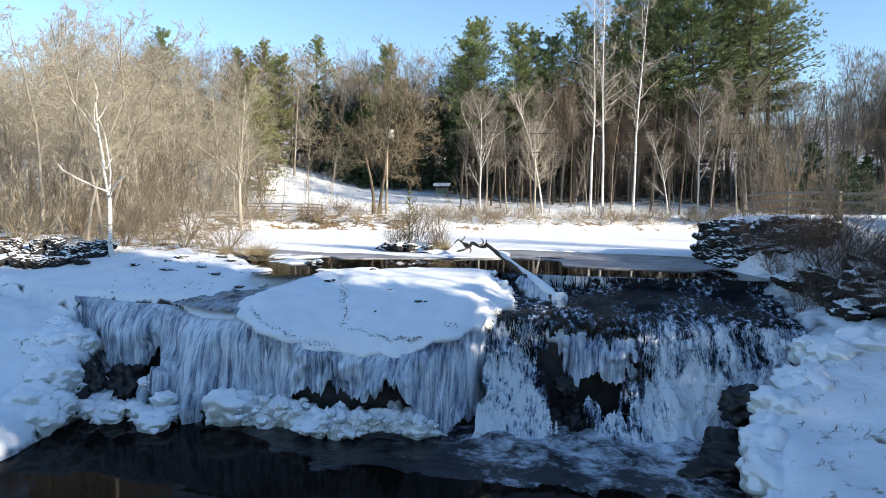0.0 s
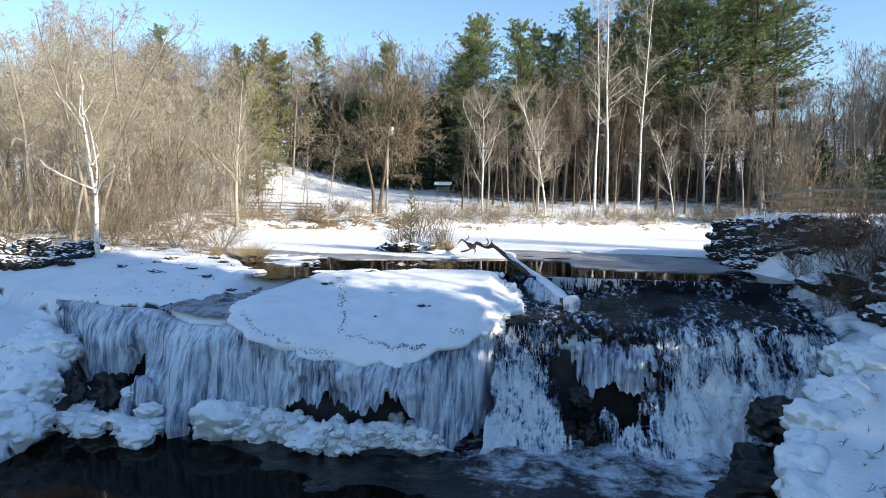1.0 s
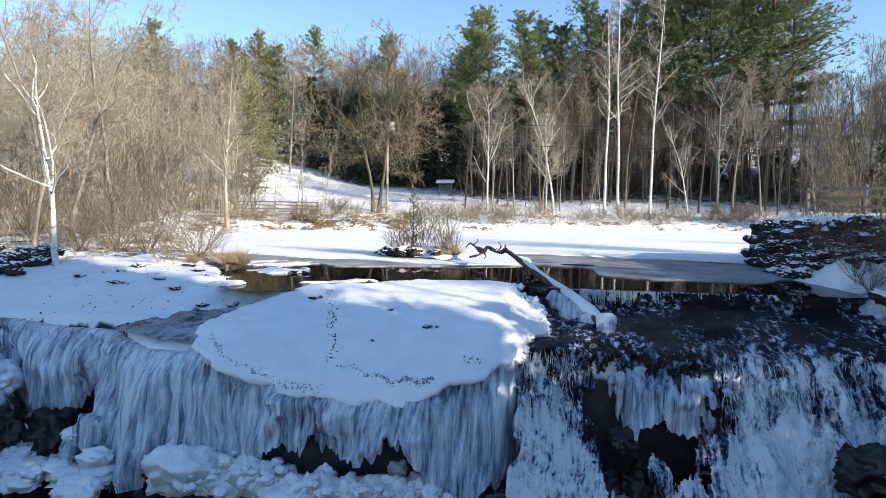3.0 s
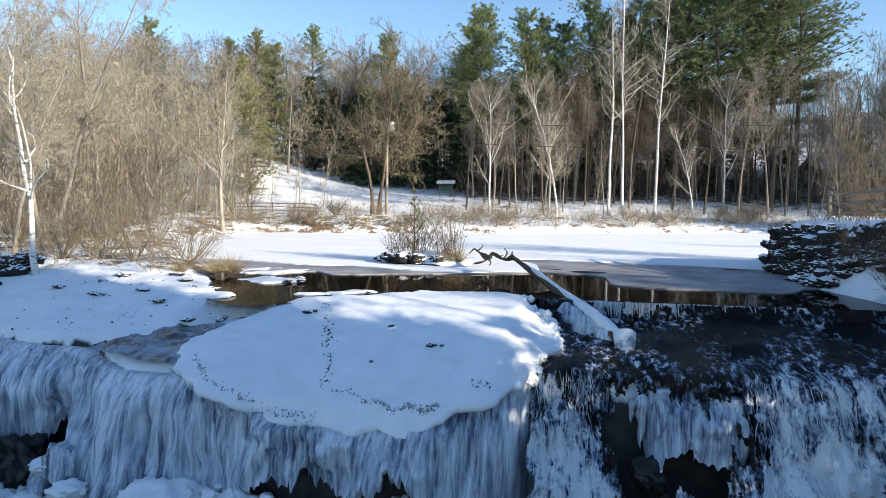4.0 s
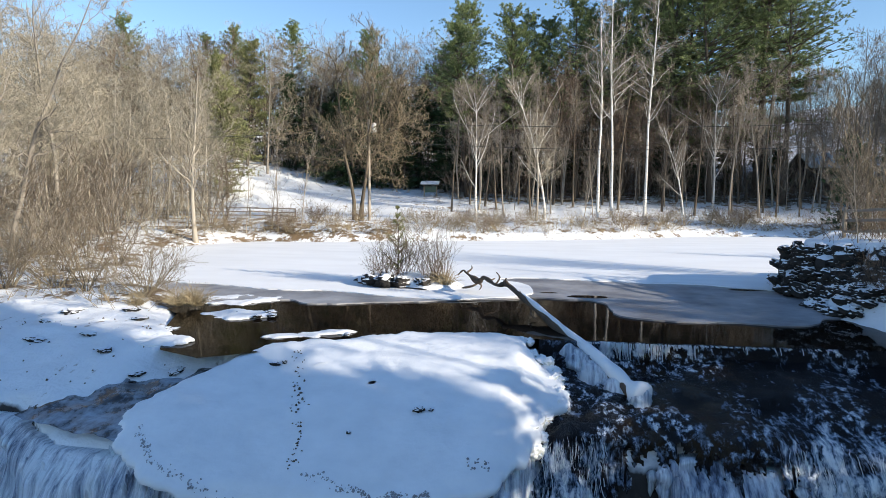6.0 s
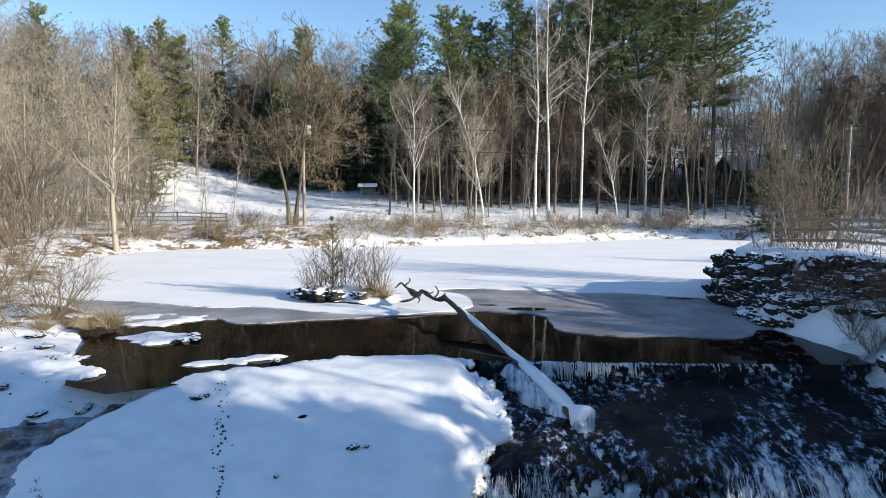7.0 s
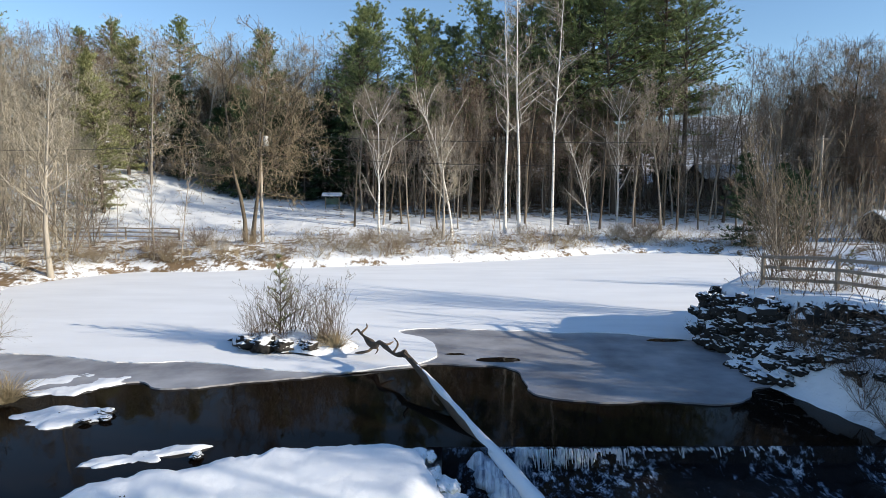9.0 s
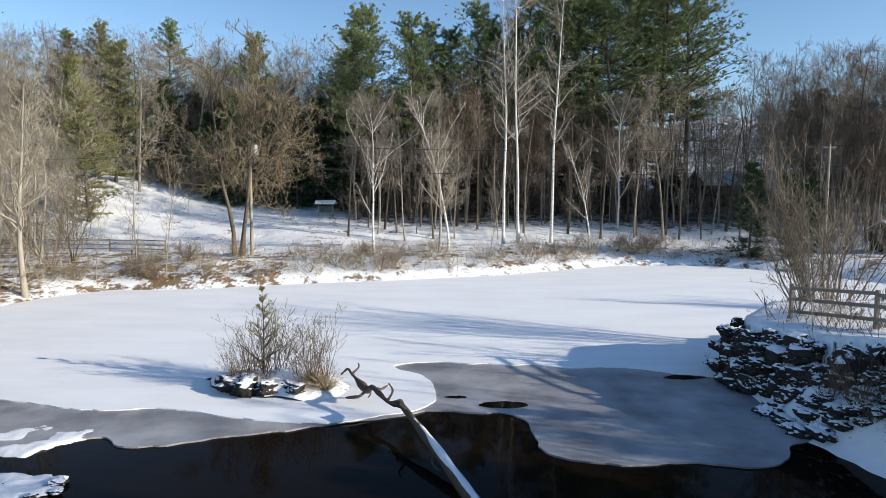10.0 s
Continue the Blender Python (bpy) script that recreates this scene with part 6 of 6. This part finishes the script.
rail_fence("weathered split-rail fence on top of the stone bank", [(11.57, 36.6), (12.95, 34.2), (14.35, 31.9), (15.7, 29.6)], 1.25, 3)


def pole(label, x, y, top, can):
    root = thing("utility_pole", label, "pole")
    g = ground_at(x, y)
    v, f = tubes(np.array([[(x, y, g - 0.5), (x, y, g + (top - g) * 0.5), (x, y, top)]]), np.array([[0.16, 0.14, 0.11]]), 10)
    part("shaft", mesh_of("shaft", v, f, M_POLE), root)
    beam("crossarm", (x - 0.6, y, top - 0.35), (x + 0.6, y, top - 0.35), 0.1, 0.12, M_RAIL, root)
    if can:
        v, f = tubes(np.array([[(x + 0.5, y - 0.1, top - 1.35), (x + 0.5, y - 0.1, top - 1.3), (x + 0.5, y - 0.1, top - 0.5), (x + 0.5, y - 0.1, top - 0.42), (x + 0.5, y - 0.1, top - 0.4)]]), np.array([[0.02, 0.29, 0.3, 0.22, 0.01]]), 16)
        part("transformer", mesh_of("transformer", v, f, M_CAN), root, "pale grey steel transformer can")
        beam("bracket", (x, y - 0.1, top - 0.8), (x + 0.3, y - 0.1, top - 0.8), 0.06, 0.1, M_CAN, root)


pole("wooden utility pole with a grey transformer, among bare trees", -17.7, 70.0, 11.3, True)
pole("tall wooden utility pole behind bare alders", 38.4, 79.5, 11.9, False)


def wire(a, b, sag):
    t = np.linspace(0, 1, 24)[:, None]
    p = np.array(a) * (1 - t) + np.array(b) * t
    p[:, 2] -= sag * 4 * t[:, 0] * (1 - t[:, 0])
    v, f = tubes(p[None], np.full((1, 24), 0.022), 5)
    tagged(new("power_line", mesh_of("power_line", v, f, M_WIRE)), "thin dark power line slung between utility poles", "cable", "power lines")


wire((-17.7, 69.9, 11.0), (38.4, 79.4, 11.7), 0.6)
wire((-17.7, 70.0, 9.2), (38.4, 79.5, 9.6), 0.9)
wire((38.4, 79.4, 11.7), (70, 58, 14.0), 0.6)
wire((38.4, 79.5, 9.6), (70, 58, 12.0), 0.6)
wire((-17.7, 70.0, 10.4), (-64, 66, 10.0), 0.8)


def shed(name, label, x, y, w, d, wall, roof_rise, turn, posts_only=False):
    """A small gabled building with snow on its roof."""
    g = ground_at(x, y)
    root = thing(name, label, "building")
    root.matrix_basis = pose(x, y, g, 0, 0, turn)
    if posts_only:
        for sx in (-1, 1):
            beam("post", (sx * w * 0.42, 0, -0.2), (sx * w * 0.42, 0, wall), 0.14, 0.14, M_RAIL, root)
        beam("board", (-w * 0.4, 0, wall * 0.62), (w * 0.4, 0, wall * 0.62), 0.06, wall * 0.55, M_GREEN, root)
    else:
        bm = bmesh.new()
        bmesh.ops.create_cube(bm, size=1.0)
        for q in bm.verts:
            q.co = Vector((q.co.x * w, q.co.y * d, (q.co.z + 0.5) * (wall + 0.4) - 0.4))
        part("wall", bm, root, "", M_SIDING)
        for sx in (-0.25, 0.25):
            beam("window", (sx * w - 0.45, -d / 2 - 0.02, wall * 0.55), (sx * w + 0.45, -d / 2 - 0.02, wall * 0.55), 0.06, 0.9, M_WATER, root)
    for side in (-1, 1):
        for nm, lift, mat, th in (("roof", 0.0, M_SHINGLE, 0.1), ("roof_snow", 0.11, M_SNOW, 0.16)):
            e = d / 2 + 0.35
            bm = bmesh.new()
            bmesh.ops.create_cube(bm, size=1.0)
            slope = math.hypot(e, roof_rise)
            for q in bm.verts:
                q.co = Vector((q.co.x * (w + 0.5), q.co.y * slope, q.co.z * th))
            bmesh.ops.bevel(bm, geom=bm.edges[:], offset=th * 0.3, segments=2, affect="EDGES")
            ob = part(nm, bm, root, "", mat)
            ob.matrix_basis = pose(0, side * e / 2, wall + roof_rise / 2 + lift, -side * math.degrees(math.atan2(roof_rise, e)), 0, 0)


shed("notice_kiosk", "small green notice kiosk with a snowy gabled roof", -16.5, 98.5, 2.2, 0.7, 1.6, 0.45, 0, True)
shed("house", "low house with a snow-covered roof behind the trees", 41, 110, 9, 6, 2.6, 2.2, 10)
shed("shed", "dark open shed with snow on its low roof", 45, 74, 8, 5, 2.0, 0.9, -8)

for pts in ([(0.4, 34.2), (1.0, 33.95), (1.7, 34.0), (2.0, 34.3), (1.5, 34.6), (0.8, 34.55)], [(7.4, 37.3), (8.2, 37.1), (9.0, 37.4), (8.8, 37.7), (7.9, 37.65)], [(-0.7, 35.0), (-0.3, 34.85), (0.1, 35.0), (-0.3, 35.15)]):
    flat_sheet("melt_hole", rounded(pts, 6, 0.06, 0.4, len(pts)), 0.006, M_WATER, "dark melt hole in the grey pond ice", "water")

for x, y, w in ((-9.7, 28.6, 0.35), (-9.5, 28.2, 0.25), (-6.2, 25.9, 0.25), (-9.9, 28.0, 0.2)):
    lump(x, y, 0.02, w * 1.4, w, w * 0.6, kind="boulder", label="small dark rock beside an ice floe", group="river rocks", source=ROCKS)
